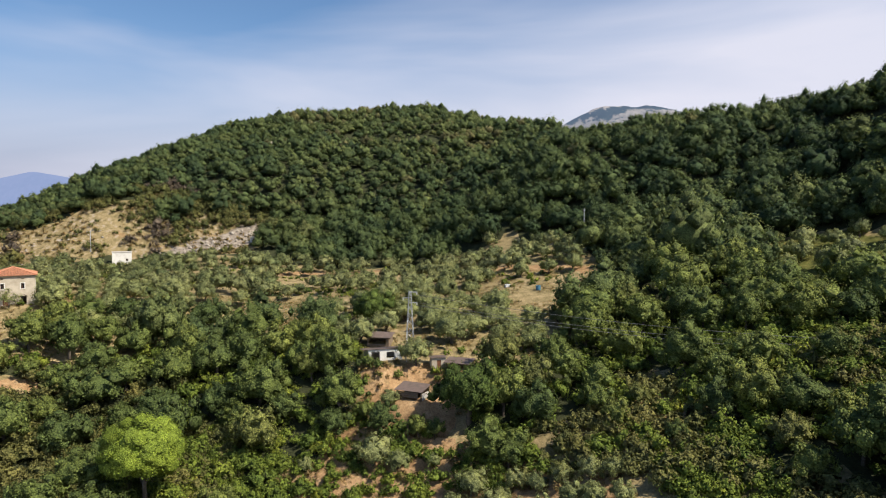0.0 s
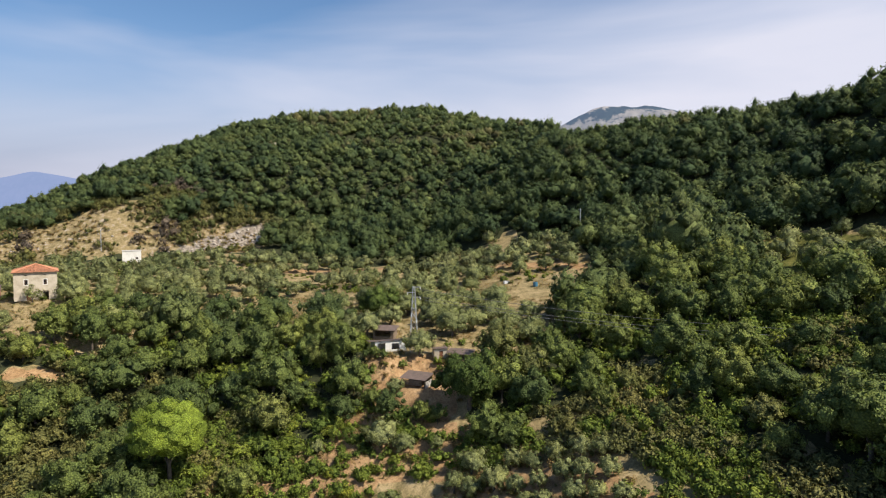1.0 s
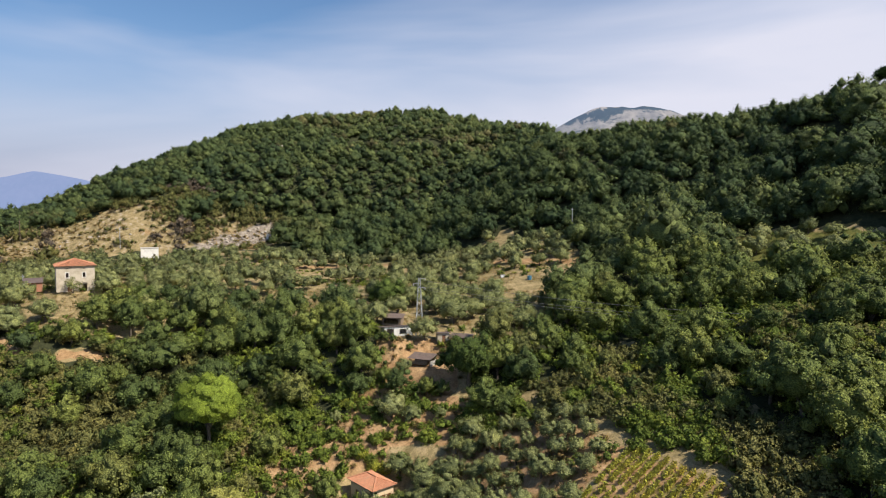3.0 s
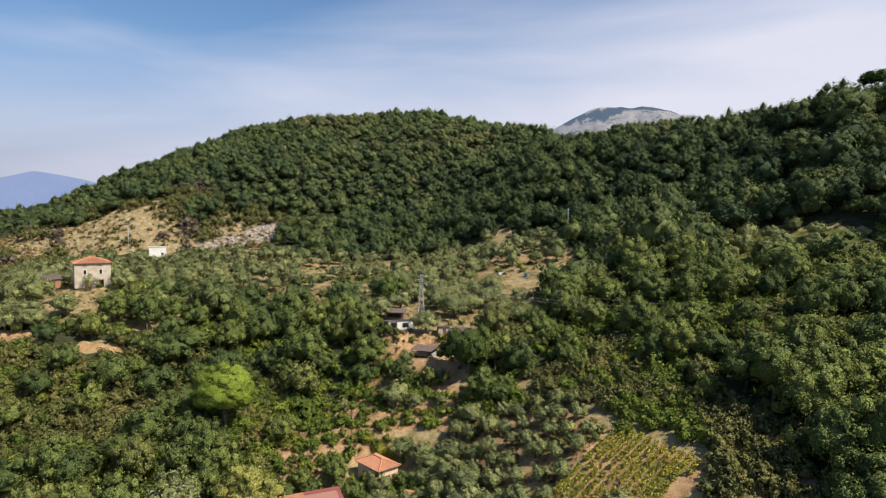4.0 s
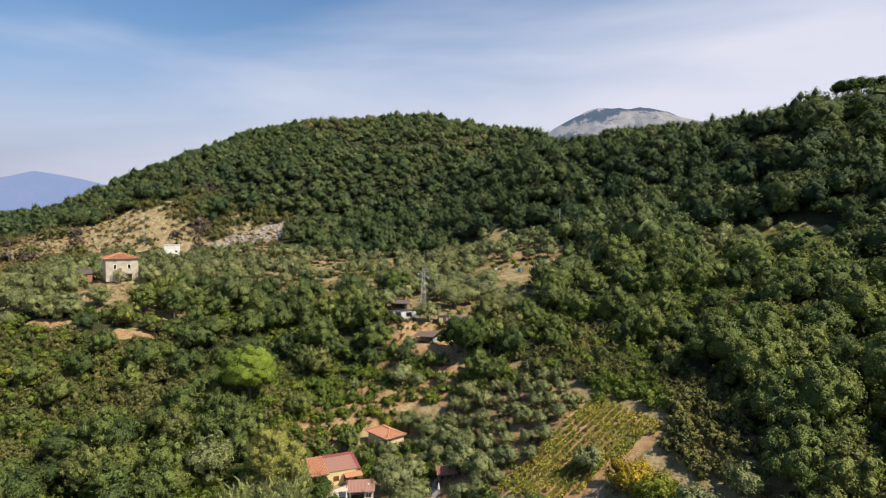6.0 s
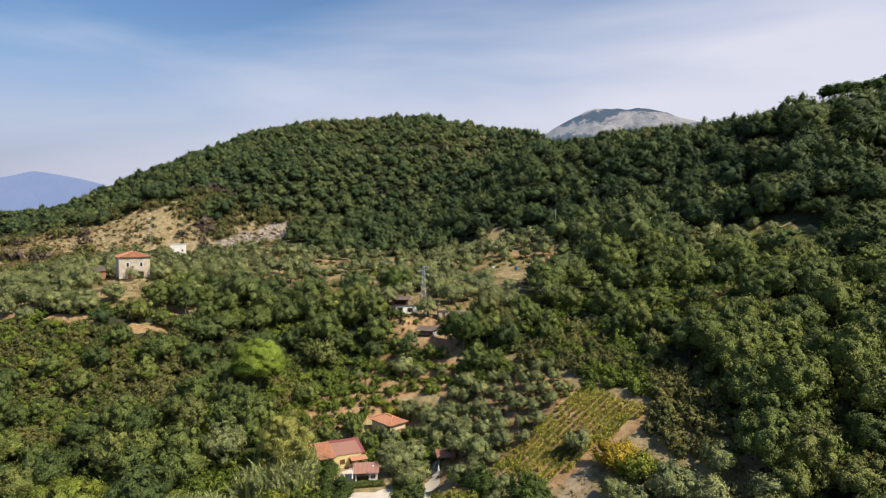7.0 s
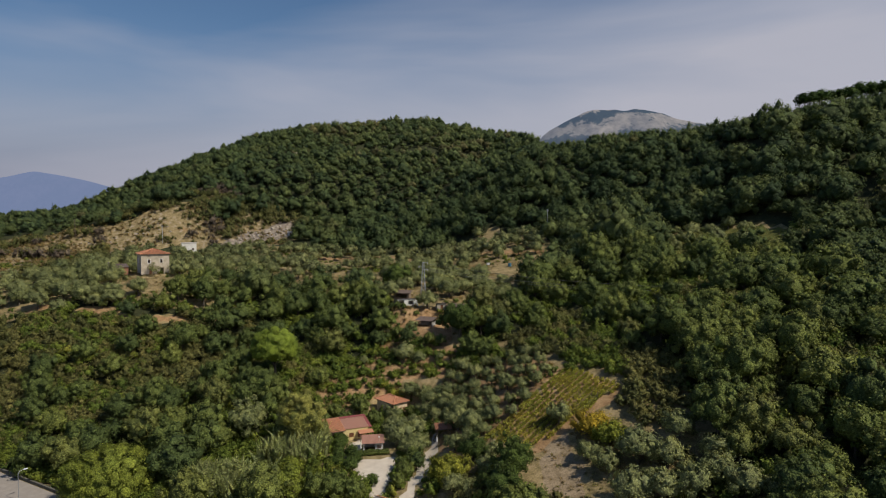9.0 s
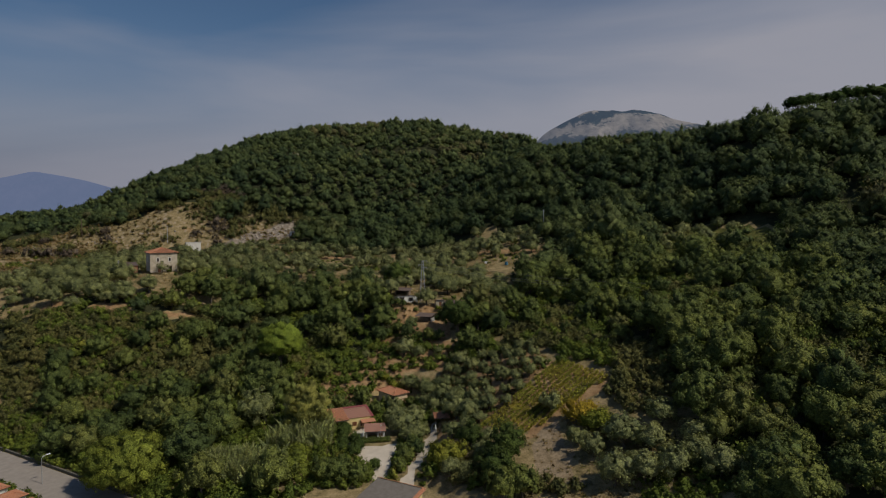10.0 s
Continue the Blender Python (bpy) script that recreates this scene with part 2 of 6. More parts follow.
def ground_material():
    """Dry grass, bare earth, green growth, gravel and rock, laid where the land is used so."""
    m, nodes, links, out = node_material("valley ground")

    def use(name):
        a = nodes.new("ShaderNodeAttribute")
        a.attribute_name = name
        return a.outputs["Fac"]

    big, mid, fine = noise_node(nodes, links, 9, 5), noise_node(nodes, links, 2.2, 6, 0.65), noise_node(nodes, links, 0.35, 5, 0.7)
    grass = ramp_node(nodes, links, mid, (0.3, (0.13, 0.107, 0.05)), (0.5, (0.29, 0.225, 0.115)), (0.72, (0.43, 0.33, 0.19)))
    earth = ramp_node(nodes, links, mid, (0.3, (0.23, 0.135, 0.066)), (0.52, (0.365, 0.232, 0.122)), (0.75, (0.48, 0.335, 0.19)))
    green = ramp_node(nodes, links, mid, (0.3, (0.07, 0.08, 0.024)), (0.55, (0.14, 0.14, 0.04)), (0.75, (0.24, 0.20, 0.08)))
    gravel = ramp_node(nodes, links, mid, (0.3, (0.5, 0.43, 0.35)), (0.7, (0.62, 0.55, 0.46)))
    rock = ramp_node(nodes, links, mid, (0.32, (0.14, 0.115, 0.09)), (0.5, (0.27, 0.225, 0.18)), (0.7, (0.42, 0.37, 0.31)))
    field = ramp_node(nodes, links, mid, (0.3, (0.2, 0.15, 0.09)), (0.52, (0.3, 0.23, 0.15)), (0.75, (0.38, 0.3, 0.21)))
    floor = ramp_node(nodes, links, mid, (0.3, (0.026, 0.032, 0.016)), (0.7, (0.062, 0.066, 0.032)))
    speck = ramp_node(nodes, links, fine, (0.3, (0.6, 0.6, 0.59)), (0.7, (1.28, 1.26, 1.23)))
    c = grass
    for name, layer, ragged in (("earth", earth, 0.5), ("green", green, 0.6), ("field", field, 0.3), ("litter", floor, 0.25), ("rock", rock, 0.9), ("gravel", gravel, 0.12)):
        if name == "gravel":
            c = mixed(nodes, links, 1.0, c, speck, "MULTIPLY")
        edge = nodes.new("ShaderNodeMath")
        edge.operation, edge.inputs[1].default_value = "MULTIPLY_ADD", ragged
        links.new(big if name in ("earth", "green") else mid, edge.inputs[0])
        links.new(use(name), edge.inputs[2])
        k = nodes.new("ShaderNodeMapRange")
        k.interpolation_type = "SMOOTHSTEP"
        k.inputs["From Min"].default_value, k.inputs["From Max"].default_value = 0.5 + ragged * 0.4, 0.5 + ragged * 0.6
        links.new(edge.outputs[0], k.inputs["Value"])
        c = mixed(nodes, links, k.outputs["Result"], c, layer)
    finish(nodes, links, out, c, 0.97, fine, 0.05, 0.1)
    return m


GROUND = ground_material()


def mountain_material(name, rock, wood, haze, veil, belt=None):
    """A far mountain, miles of summer haze painted onto it as emission."""
    m, nodes, links, out = node_material(name)
    n = mixed(nodes, links, 0.42, noise_node(nodes, links, 130, 8, 0.6), noise_node(nodes, links, 24, 6, 0.7))
    stony = ramp_node(nodes, links, n, (0.47, (0, 0, 0)), (0.55, (1, 1, 1)))
    if belt:
        # a belt of woods runs slantwise over the mountain, between bare rock above and below
        tilt, low, high = belt
        dot, wave, place = nodes.new("ShaderNodeVectorMath"), nodes.new("ShaderNodeMath"), nodes.new("ShaderNodeMapRange")
        dot.operation, wave.operation = "DOT_PRODUCT", "MULTIPLY_ADD"
        links.new(nodes.new("ShaderNodeNewGeometry").outputs["Position"], dot.inputs[0])
        dot.inputs[1].default_value = (-tilt, 0.0, 1.0)
        links.new(n, wave.inputs[0])
        wave.inputs[1].default_value = 240.0
        links.new(dot.outputs["Value"], wave.inputs[2])
        links.new(wave.outputs[0], place.inputs["Value"])
        place.inputs["From Min"].default_value, place.inputs["From Max"].default_value = low + 120, high + 120
        stony = ramp_node(nodes, links, place.outputs["Result"], (0.0, (0.1, 0.1, 0.1)), (0.12, (0.9, 0.9, 0.9)), (0.42, (0.8, 0.8, 0.8)), (0.5, (0, 0, 0)), (0.8, (0, 0, 0)), (0.86, (1, 1, 1)))
    c = mixed(nodes, links, stony, wood, rock)
    c = mixed(nodes, links, 1.0, c, ramp_node(nodes, links, noise_node(nodes, links, 25, 6, 0.7), (0.35, (0.7, 0.7, 0.7)), (0.65, (1.25, 1.25, 1.25))), "MULTIPLY")
    # haze glow mixed over the surface colour by the share veil
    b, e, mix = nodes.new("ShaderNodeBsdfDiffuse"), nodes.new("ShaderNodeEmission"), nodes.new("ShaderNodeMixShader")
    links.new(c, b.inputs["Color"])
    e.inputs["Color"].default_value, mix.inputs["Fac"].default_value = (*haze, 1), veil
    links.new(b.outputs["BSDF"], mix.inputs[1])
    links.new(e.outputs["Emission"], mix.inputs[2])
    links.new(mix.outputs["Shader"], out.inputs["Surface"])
    return m


# third colour is the painted haze glow, last share how much covers the mountain
BLUE_MOUNTAIN = mountain_material("far mountain in painted blue haze", (0.2, 0.2, 0.2), (0.1, 0.13, 0.1), (0.235, 0.3, 0.5), 0.92)
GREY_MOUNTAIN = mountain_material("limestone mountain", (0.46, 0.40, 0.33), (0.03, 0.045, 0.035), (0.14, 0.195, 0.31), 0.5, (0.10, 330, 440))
# ---------------------------------------------------------------- the lie of the land
def hermite(knots, values, q):
    """A smooth curve through values at knots that does not overshoot; values: (knots, ...)."""
    knots, values = np.asarray(knots, float), np.asarray(values, float)
    gap = np.diff(knots).reshape((-1,) + (1,) * (values.ndim - 1))
    slope = np.diff(values, axis=0) / gap
    a, b = slope[:-1], slope[1:]
    mid = np.where(a * b > 0, 2 * a * b / np.where(np.abs(a + b) < 1e-9, 1, a + b), 0)
    tangent = np.concatenate([slope[:1], mid, slope[-1:]])
    q = np.clip(q, knots[0], knots[-1])
    i = np.clip(np.searchsorted(knots, q) - 1, 0, len(knots) - 2)
    w = knots[i + 1] - knots[i]
    s = (q - knots[i]) / w
    pick = (lambda v, n: v[n]) if values.ndim == 1 else (lambda v, n: v[n, np.arange(len(n))])
    return ((2 * s**3 - 3 * s**2 + 1) * pick(values, i) + (s**3 - 2 * s**2 + s) * w * pick(tangent, i)
            + (3 * s**2 - 2 * s**3) * pick(values, i + 1) + (s**3 - s**2) * w * pick(tangent, i + 1))


def grain(x, y, size, seed=0):
    """Smooth value noise from -1 to 1 with bumps of about that size."""
    x, y = np.asarray(x, float) / size + 37.7 * seed, np.asarray(y, float) / size - 19.3 * seed
    i, j = np.floor(x), np.floor(y)
    u, v = x - i, y - j
    u, v = u * u * (3 - 2 * u), v * v * (3 - 2 * v)

    def at(a, b):
        n = np.sin(a * 127.1 + b * 311.7 + seed * 74.7) * 43758.5453
        return 2 * (n - np.floor(n)) - 1

    return (at(i, j) * (1 - u) + at(i + 1, j) * u) * (1 - v) + (at(i, j + 1) * (1 - u) + at(i + 1, j + 1) * u) * v


def ramp(v, a, b):
    s = np.clip((np.asarray(v, float) - a) / (b - a), 0, 1)
    return s * s * (3 - 2 * s)


# Cross-sections of the valley, from west to east: the distance north and the ground's height there.
WEST = [(-300, 24), (40, 27), (100, 40), (200, 56), (300, 70), (400, 78), (520, 70), (900, 10)]
WEST_SHOULDER = [(-300, 24), (40, 29), (80, 40), (130, 55), (200, 62), (260, 71), (300, 81), (350, 101), (430, 116), (520, 106), (900, 15)]
QUARRY = [(-300, 24), (50, 29), (64, 31), (80, 41), (100, 51), (125, 58), (225, 63), (262, 87), (330, 112), (440, 140), (520, 136), (900, 25)]
FARM = [(-300, 24), (52, 30.5), (62, 33), (75, 39), (95, 51), (128, 61), (180, 61.5), (235, 66), (270, 84), (330, 116), (440, 146), (500, 146), (900, 35)]
PINE = [(-300, 24), (30, 32), (55, 34), (75, 40), (95, 44), (110, 50), (130, 54), (170, 58), (220, 64), (260, 80), (330, 112), (450, 149), (520, 148), (900, 40)]
YARD = [(-300, 25), (30, 33.5), (45, 34.5), (68, 34.6), (74, 36.5), (85, 43), (100, 51), (108, 54.5), (130, 57.5), (170, 60), (220, 65), (260, 82), (450, 150), (520, 148), (900, 40)]
VINEYARD = [(-300, 26), (15, 36), (30, 38.5), (42, 42.0), (62, 47.8), (80, 50.5), (100, 54.5), (120, 57.5), (150, 63), (185, 69), (220, 80), (260, 94), (330, 112), (470, 147), (520, 147), (900, 40)]
EAST_WOOD = [(-300, 28), (15, 42), (30, 46), (52, 53), (72, 56), (86, 59), (119, 63), (150, 68), (186, 78), (213, 92), (250, 106), (300, 118), (470, 140), (900, 40)]
EAST_SLOPE = [(-300, 30), (15, 46), (30, 50), (60, 60), (90, 66), (130, 74), (158, 83), (184, 96), (215, 109), (245, 113.5), (470, 117), (900, 40)]
EAST_BROW = [(-300, 33), (0, 49), (40, 57), (80, 68), (110, 77), (130, 85), (150, 96), (167, 107.5), (185, 112), (205, 112), (240, 108), (470, 100), (900, 40)]
EAST_RIDGE = [(-300, 35), (0, 52), (40, 61), (80, 72), (110, 83), (130, 93), (150, 105), (166, 115), (180, 116.5), (205, 114), (240, 108), (300, 100), (900, 40)]
EAST_END = [(-300, 45), (0, 62), (80, 86), (130, 108), (166, 127), (190, 127), (300, 108), (900, 45)]
SECTIONS = [(-260, WEST), (-190, WEST_SHOULDER), (-130, QUARRY), (-85, FARM), (-45, PINE), (-12, YARD), (20, VINEYARD),
            (50, EAST_WOOD), (90, EAST_SLOPE), (114, EAST_BROW), (140, EAST_RIDGE), (230, EAST_END)]
PADS = [(-88, 132, 7, 12, 62.2), (-14, 53, 9, 14, 34.6), (-15, 61, 5, 8, 34.6), (-22, 67, 6, 9, 34.6), (-12, 75.5, 3.5, 6, 36.4),
        (-11.5, 109, 6, 9, 55.1), (-5, 100, 3.5, 6, 51.6), (-117, 230, 5, 10, 62.8), (-7, 28, 7, 10, 33.2), (-74, 34, 6, 8, 31.0), (-75, 247, 2, 5, 70.0)]


ROAD_LINE = [(-150, 92), (-118, 70), (-94, 55.0), (-64, 37.5), (-40, 24.0), (-10, 8)]


def near_line(x, y, line):
    """Distance from plan positions to a bent line."""
    best = np.full(np.shape(x), 1e9)
    for (ax, ay), (bx, by) in zip(line, line[1:]):
        s = np.clip(((x - ax) * (bx - ax) + (y - ay) * (by - ay)) / ((bx - ax) ** 2 + (by - ay) ** 2), 0, 1)
        best = np.minimum(best, np.hypot(x - ax - s * (bx - ax), y - ay - s * (by - ay)))
    return best


def land(x, y):
    """The ground's height at plan positions."""
    x, y = np.atleast_1d(np.asarray(x, float)), np.atleast_1d(np.asarray(y, float))
    rows = np.array([hermite([k for k, _ in s], [z for _, z in s], y) for _, s in SECTIONS])
    z = hermite([at for at, _ in SECTIONS], rows, x)
    far = ramp(np.hypot(x, y - 200), 420, 1500)
    z = z * (1 - far) + 12 * far
    wild = ramp(y, 60, 260)
    z = z + (0.5 + 2.0 * wild) * grain(x, y, 31, 1) + (0.25 + 0.7 * wild) * grain(x, y, 11, 2) + 0.16 * grain(x, y, 3.7, 3)
    # hand-cut terraces on the steep bank below the sheds and in the olive grove
    step = z / 1.9 + 0.25 * grain(x, y, 14, 4)
    cut = (np.floor(step) + ramp(step - np.floor(step), 0.55, 0.95) - 0.25 * grain(x, y, 14, 4)) * 1.9
    terraced = ramp(x, -34, -26) * ramp(-x, -19, -13) * ramp(y, 66, 74) * ramp(-y, -104, -96) * 0.75
    z = z * (1 - terraced) + cut * terraced
    for px, py, inner, outer, level in PADS:
        k = 1 - ramp(np.hypot(x - px, y - py), inner, outer)
        z = z * (1 - k) + (level + 0.03 * grain(x, y, 2.5, 5)) * k
    k = 1 - ramp(near_line(x, y, ROAD_LINE), 5.2, 9)
    z = z * (1 - k) + 31.2 * k
    return z


# ---------------------------------------------------------------- mesh helpers
def solid(name, verts, faces, material, smooth=False):
    me = bpy.data.meshes.new(name)
    me.from_pydata([tuple(v) for v in verts], [], [tuple(f) for f in faces])
    me.materials.append(material)
    if smooth:
        me.polygons.foreach_set("use_smooth", [True] * len(me.polygons))
    me.update()
    return me


def tri_mesh(name, verts, tris, material, plant=None, outward=None):
    """A mesh of triangles from arrays; plant: one number a vertex, the same over each plant; outward: which way its mass of leaves faces."""
    me = bpy.data.meshes.new(name)
    me.vertices.add(len(verts))
    me.vertices.foreach_set("co", np.asarray(verts, np.float32).ravel())
    me.loops.add(3 * len(tris))
    me.loops.foreach_set("vertex_index", np.asarray(tris, np.int32).ravel())
    me.polygons.add(len(tris))
    me.polygons.foreach_set("loop_start", np.arange(0, 3 * len(tris), 3, dtype=np.int32))
    me.materials.append(material)
    if plant is not None:
        me.attributes.new("plant", "FLOAT", "POINT").data.foreach_set("value", np.asarray(plant, np.float32))
    if outward is not None:
        me.attributes.new("outward", "FLOAT_VECTOR", "POINT").data.foreach_set("vector", np.asarray(outward, np.float32).ravel())
    me.update(calc_edges=True)
    me.validate()
    return me


def child(name, mesh, parent, m=None, label=""):
    ob = new(name, mesh)
    ob.parent = parent
    if m is not None:
        ob.matrix_basis = m
    return tagged(ob, label) if label else ob


def empty(name, m):
    ob = new(name)
    ob.empty_display_size = 0.3
    ob.matrix_basis = m
    return ob


def join(*pieces):
    verts, tris, n = [], [], 0
    for v, t in pieces:
        verts.append(v), tris.append(np.asarray(t) + n)
        n += len(v)
    return np.concatenate(verts), np.concatenate(tris)


def tube(points, radii, sides=6):
    """A tapered, bent stem through points."""
    points = np.asarray(points, float)
    turn = np.linspace(0, 2 * np.pi, sides, endpoint=False)
    along = np.gradient(points, axis=0)
    along /= np.linalg.norm(along, axis=1)[:, None]
    side = np.cross(along, (0.31, 0.95, 0.02))
    side /= np.linalg.norm(side, axis=1)[:, None]
    other = np.cross(along, side)
    v = (points[:, None] + np.asarray(radii)[:, None, None] * (np.cos(turn)[None, :, None] * side[:, None] + np.sin(turn)[None, :, None] * other[:, None])).reshape(-1, 3)
    t = []
    for k in range(len(points) - 1):
        for s in range(sides):
            a, b = k * sides + s, k * sides + (s + 1) % sides
            t += [(a, b, b + sides), (a, b + sides, a + sides)]
    t += [((len(points) - 1) * sides, (len(points) - 1) * sides + s, (len(points) - 1) * sides + s + 1) for s in range(1, sides - 1)]
    return v, np.array(t)


def box(x0, x1, y0, y1, z0, z1):
    v = [(x, y, z) for z in (z0, z1) for y in (y0, y1) for x in (x0, x1)]
    f = [(0, 2, 3, 1), (4, 5, 7, 6), (0, 1, 5, 4), (2, 6, 7, 3), (0, 4, 6, 2), (1, 3, 7, 5)]
    return v, f


def boxes(*many):
    verts, faces = [], []
    for b in many:
        v, f = box(*b)
        faces += [tuple(i + len(verts) for i in q) for q in f]
        verts += v
    return verts, faces


def inside(x, y, outline):
    """Whether plan positions lie within an outline."""
    x, y = np.asarray(x, float), np.asarray(y, float)
    hit = np.zeros(x.shape, bool)
    for (ax, ay), (bx, by) in zip(outline, outline[1:] + outline[:1]):
        hit ^= ((ay > y) != (by > y)) & (x < (bx - ax) * (y - ay) / (by - ay + 1e-12) + ax)
    return hit


# ---------------------------------------------------------------- how the land is used (outlines in plan)
VINE_PLOT = [(23.8, 62.1), (31.6, 50.4), (22.0, 46.0), (14.4, 42.0), (6.1, 48.8)]
PLOUGHED = [(14.9, 40.7), (20.7, 43.2), (20.9, 40.2), (23.0, 35.0), (21.1, 31.5), (21.8, 26), (13.0, 29), (13.3, 36)]
CAR_PARK = [(-17.6, 52.4), (-8.8, 52.8), (-8.7, 47), (-10.4, 39.5), (-11.0, 37.5), (-13.2, 38.5), (-14.0, 41.5), (-16.2, 44.6)]
LANE = [(-2.6, 59), (-3.0, 54), (-3.9, 49.8), (-5.2, 42.3), (-6.8, 36)]
YARD_WALK = [(-17.5, 62), (-18.3, 58), (-18.8, 53)]
DRY_SLOPE = [(-119, 281), (-130, 264), (-143, 256), (-154, 252), (-170, 249), (-190, 258), (-212, 262), (-222, 225), (-205, 196), (-190, 165), (-172, 140), (-140, 139), (-137, 160), (-138, 190), (-142, 215), (-146, 229), (-131, 233), (-113, 237), (-95, 236), (-75, 232), (-66, 247), (-71, 258), (-92, 260), (-105, 263), (-112, 272)]
WHITE_ROCK = [(-106, 237), (-99, 246), (-82, 255), (-74, 253), (-77, 243), (-92, 236)]
FAR_HEATH = [(50, 77), (51, 91), (58, 95), (70, 91), (73, 78), (62, 71)]
SOUTH_HEATH = [(58, 34), (58, 50), (64, 57), (78, 50), (78, 38), (68, 30)]
WEST_FIELD = [(-106, 65), (-106, 80), (-93, 79), (-88, 69), (-94, 63)]
EAST_HEATH = [(33.4, 52.5), (27.6, 44.6), (30.0, 41.0), (35.5, 38.0), (42, 40), (45, 52), (40, 64), (34, 64)]
PLATEAU = [(-128, 138), (-128, 228), (-60, 220), (-20, 214), (20, 200), (38, 180), (38, 150), (28, 136), (20, 112), (4, 107), (-18, 116), (-30, 136), (-58, 132), (-58, 116), (-76, 107), (-98, 108)]
WEST_GROVE = [(-215, 112), (-215, 196), (-150, 206), (-128, 222), (-100, 142), (-98, 112), (-112, 100)]
MEADOW = [(63, 140), (76, 151), (92, 141), (101, 128), (94, 107), (78, 110), (69, 121)]
TERRACES = [(-30, 72), (-28, 83), (-20, 91), (-14, 97), (-13, 106), (3, 107), (3, 91), (4, 84), (13, 83), (15, 79), (2, 79), (-8, 83), (-20, 74)]
LOWLAND = [(-48, 34), (-23, 34), (-23.5, 62), (-33, 65), (-47, 53)]
TERRACE_TRAIL = [(-6.5, 90.5), (-3, 87), (0, 84.6), (4, 81.4), (8, 80), (11, 80.6)]
WEST_TRAIL = [(-26.8, 85), (-26.2, 89), (-25.5, 93.7), (-23.5, 97)]
OAK_CLUMP = [(4, 87), (4, 105), (20, 109), (25, 97), (18, 88)]
GROVE = [(0, 49), (5.4, 46.8), (21.8, 62.2), (21, 72), (13, 79), (-4, 80), (-7, 70), (-4, 60)]
HEATHLAND = [(-125, 68), (-114, 101), (-92, 100), (-76, 97.5), (-62, 101), (-50, 90), (-52, 70), (-62, 62), (-90, 62)]
EARTH_BANK = [(-120, 104), (-92, 103.5), (-76, 100), (-66, 105), (-58, 109)]
HEATH_BANK = [(5, 79.5), (4, 87), (19, 88), (25, 96), (34, 92), (34, 78), (34, 64), (25, 66), (19, 76)]
LOWER_YARD = [[(-24, 36), (-13.6, 37), (-14.6, 42), (-17, 45), (-22.5, 47)], [(-3.2, 53), (4.5, 48), (13, 40.5), (12.6, 30), (2, 30), (-5.4, 36)], [(-9.6, 50), (-5.4, 50), (-7.2, 38), (-9.8, 38)]]
REED_BEDS = [[(-34.5, 50), (-33.5, 60), (-24, 62), (-22.8, 52), (-26.5, 49)], [(-47, 46.5), (-39, 47.5), (-31, 43), (-31, 36), (-43, 37)]]
HOMESTEAD = [(-29, 56), (-26, 74), (-8, 81), (-4, 70), (-2, 60), (-2, 36), (-20, 36), (-22, 50)]
NEAR_FIELD = [(8, 20), (13, 41), (24, 44), (33, 38), (38, 26), (36, 14)]
CLEARINGS = [(-34, 151, 13, 13), (-22, 160, 9, 4), (19, 131, 5, 3), (31, 139, 8, 4.5), (24, 148, 18, 5.5), (18, 128, 7, 2.2), (6, 150, 10, 3), (-8, 121, 6, 3), (-90, 121.5, 6, 2.5), (-5, 97, 6, 4.5), (-72, 205, 14, 3), (-118, 218, 11, 14), (-109, 205, 10, 13), (-92, 112, 6, 3), (-8, 349, 9, 5), (-60, 212, 9, 2)]


def clearing(x, y, grow=1.0):
    k = np.zeros(np.shape(x), bool)
    for cx, cy, rx, ry in CLEARINGS:
        k |= ((x - cx) / rx) ** 2 + ((y - cy) / ry) ** 2 < grow**2
    return k


def wooded(x, y):
    """Where oaks stand close: the hills, the east side and the west bank."""
    hill = (y > np.where(x > -60, 206.0, 240.0) + 5 * grain(x, y, 20, 6)) | ((x > 38) & (y > 96)) | ((x > 22) & (y > 188 - x * 0.3)) | ((x < -150) & (y > 238))
    east = (x > np.where((y > 34) & (y < 66), 42.0, np.where(y < 34, 40.0, 35.0)) + 2 * grain(x, y, 9, 7)) & (y > 8) | ((x > 21) & (y > 97) & (y < 140)) | inside(x, y, OAK_CLUMP)
    west = (x < np.where(y < 84, -26.0, -13.0) + 2 * grain(x, y, 9, 8)) & (y < 136) & (y > 30)
    k = hill | east | west
    for outline in (PLATEAU, WEST_GROVE, MEADOW, HOMESTEAD, VINE_PLOT, TERRACES, LOWLAND):
        k &= ~inside(x, y, outline)
    jx, jy = x + 4 * grain(x, y, 11, 9), y + 4 * grain(x, y, 11, 10)
    spur = ((x + 113) / 9) ** 2 + ((y - 257.5) / 4.5) ** 2 < 1  # oaks that reach down into the dry slope
    return k & (spur | ~inside(jx, jy, DRY_SLOPE)) & (near_line(x, y, ROAD_LINE) > 7) & (near_line(x, y, EARTH_BANK) > 2.0 * (grain(x, y, 5, 17) > -0.1)) & ~clearing(x, y)


# ---------------------------------------------------------------- ground, far mountains
def lines(*spans):
    out = []
    for a, b, step in spans:
        out += list(np.arange(a, b, step))
    return np.array(out + [spans[-1][1]])


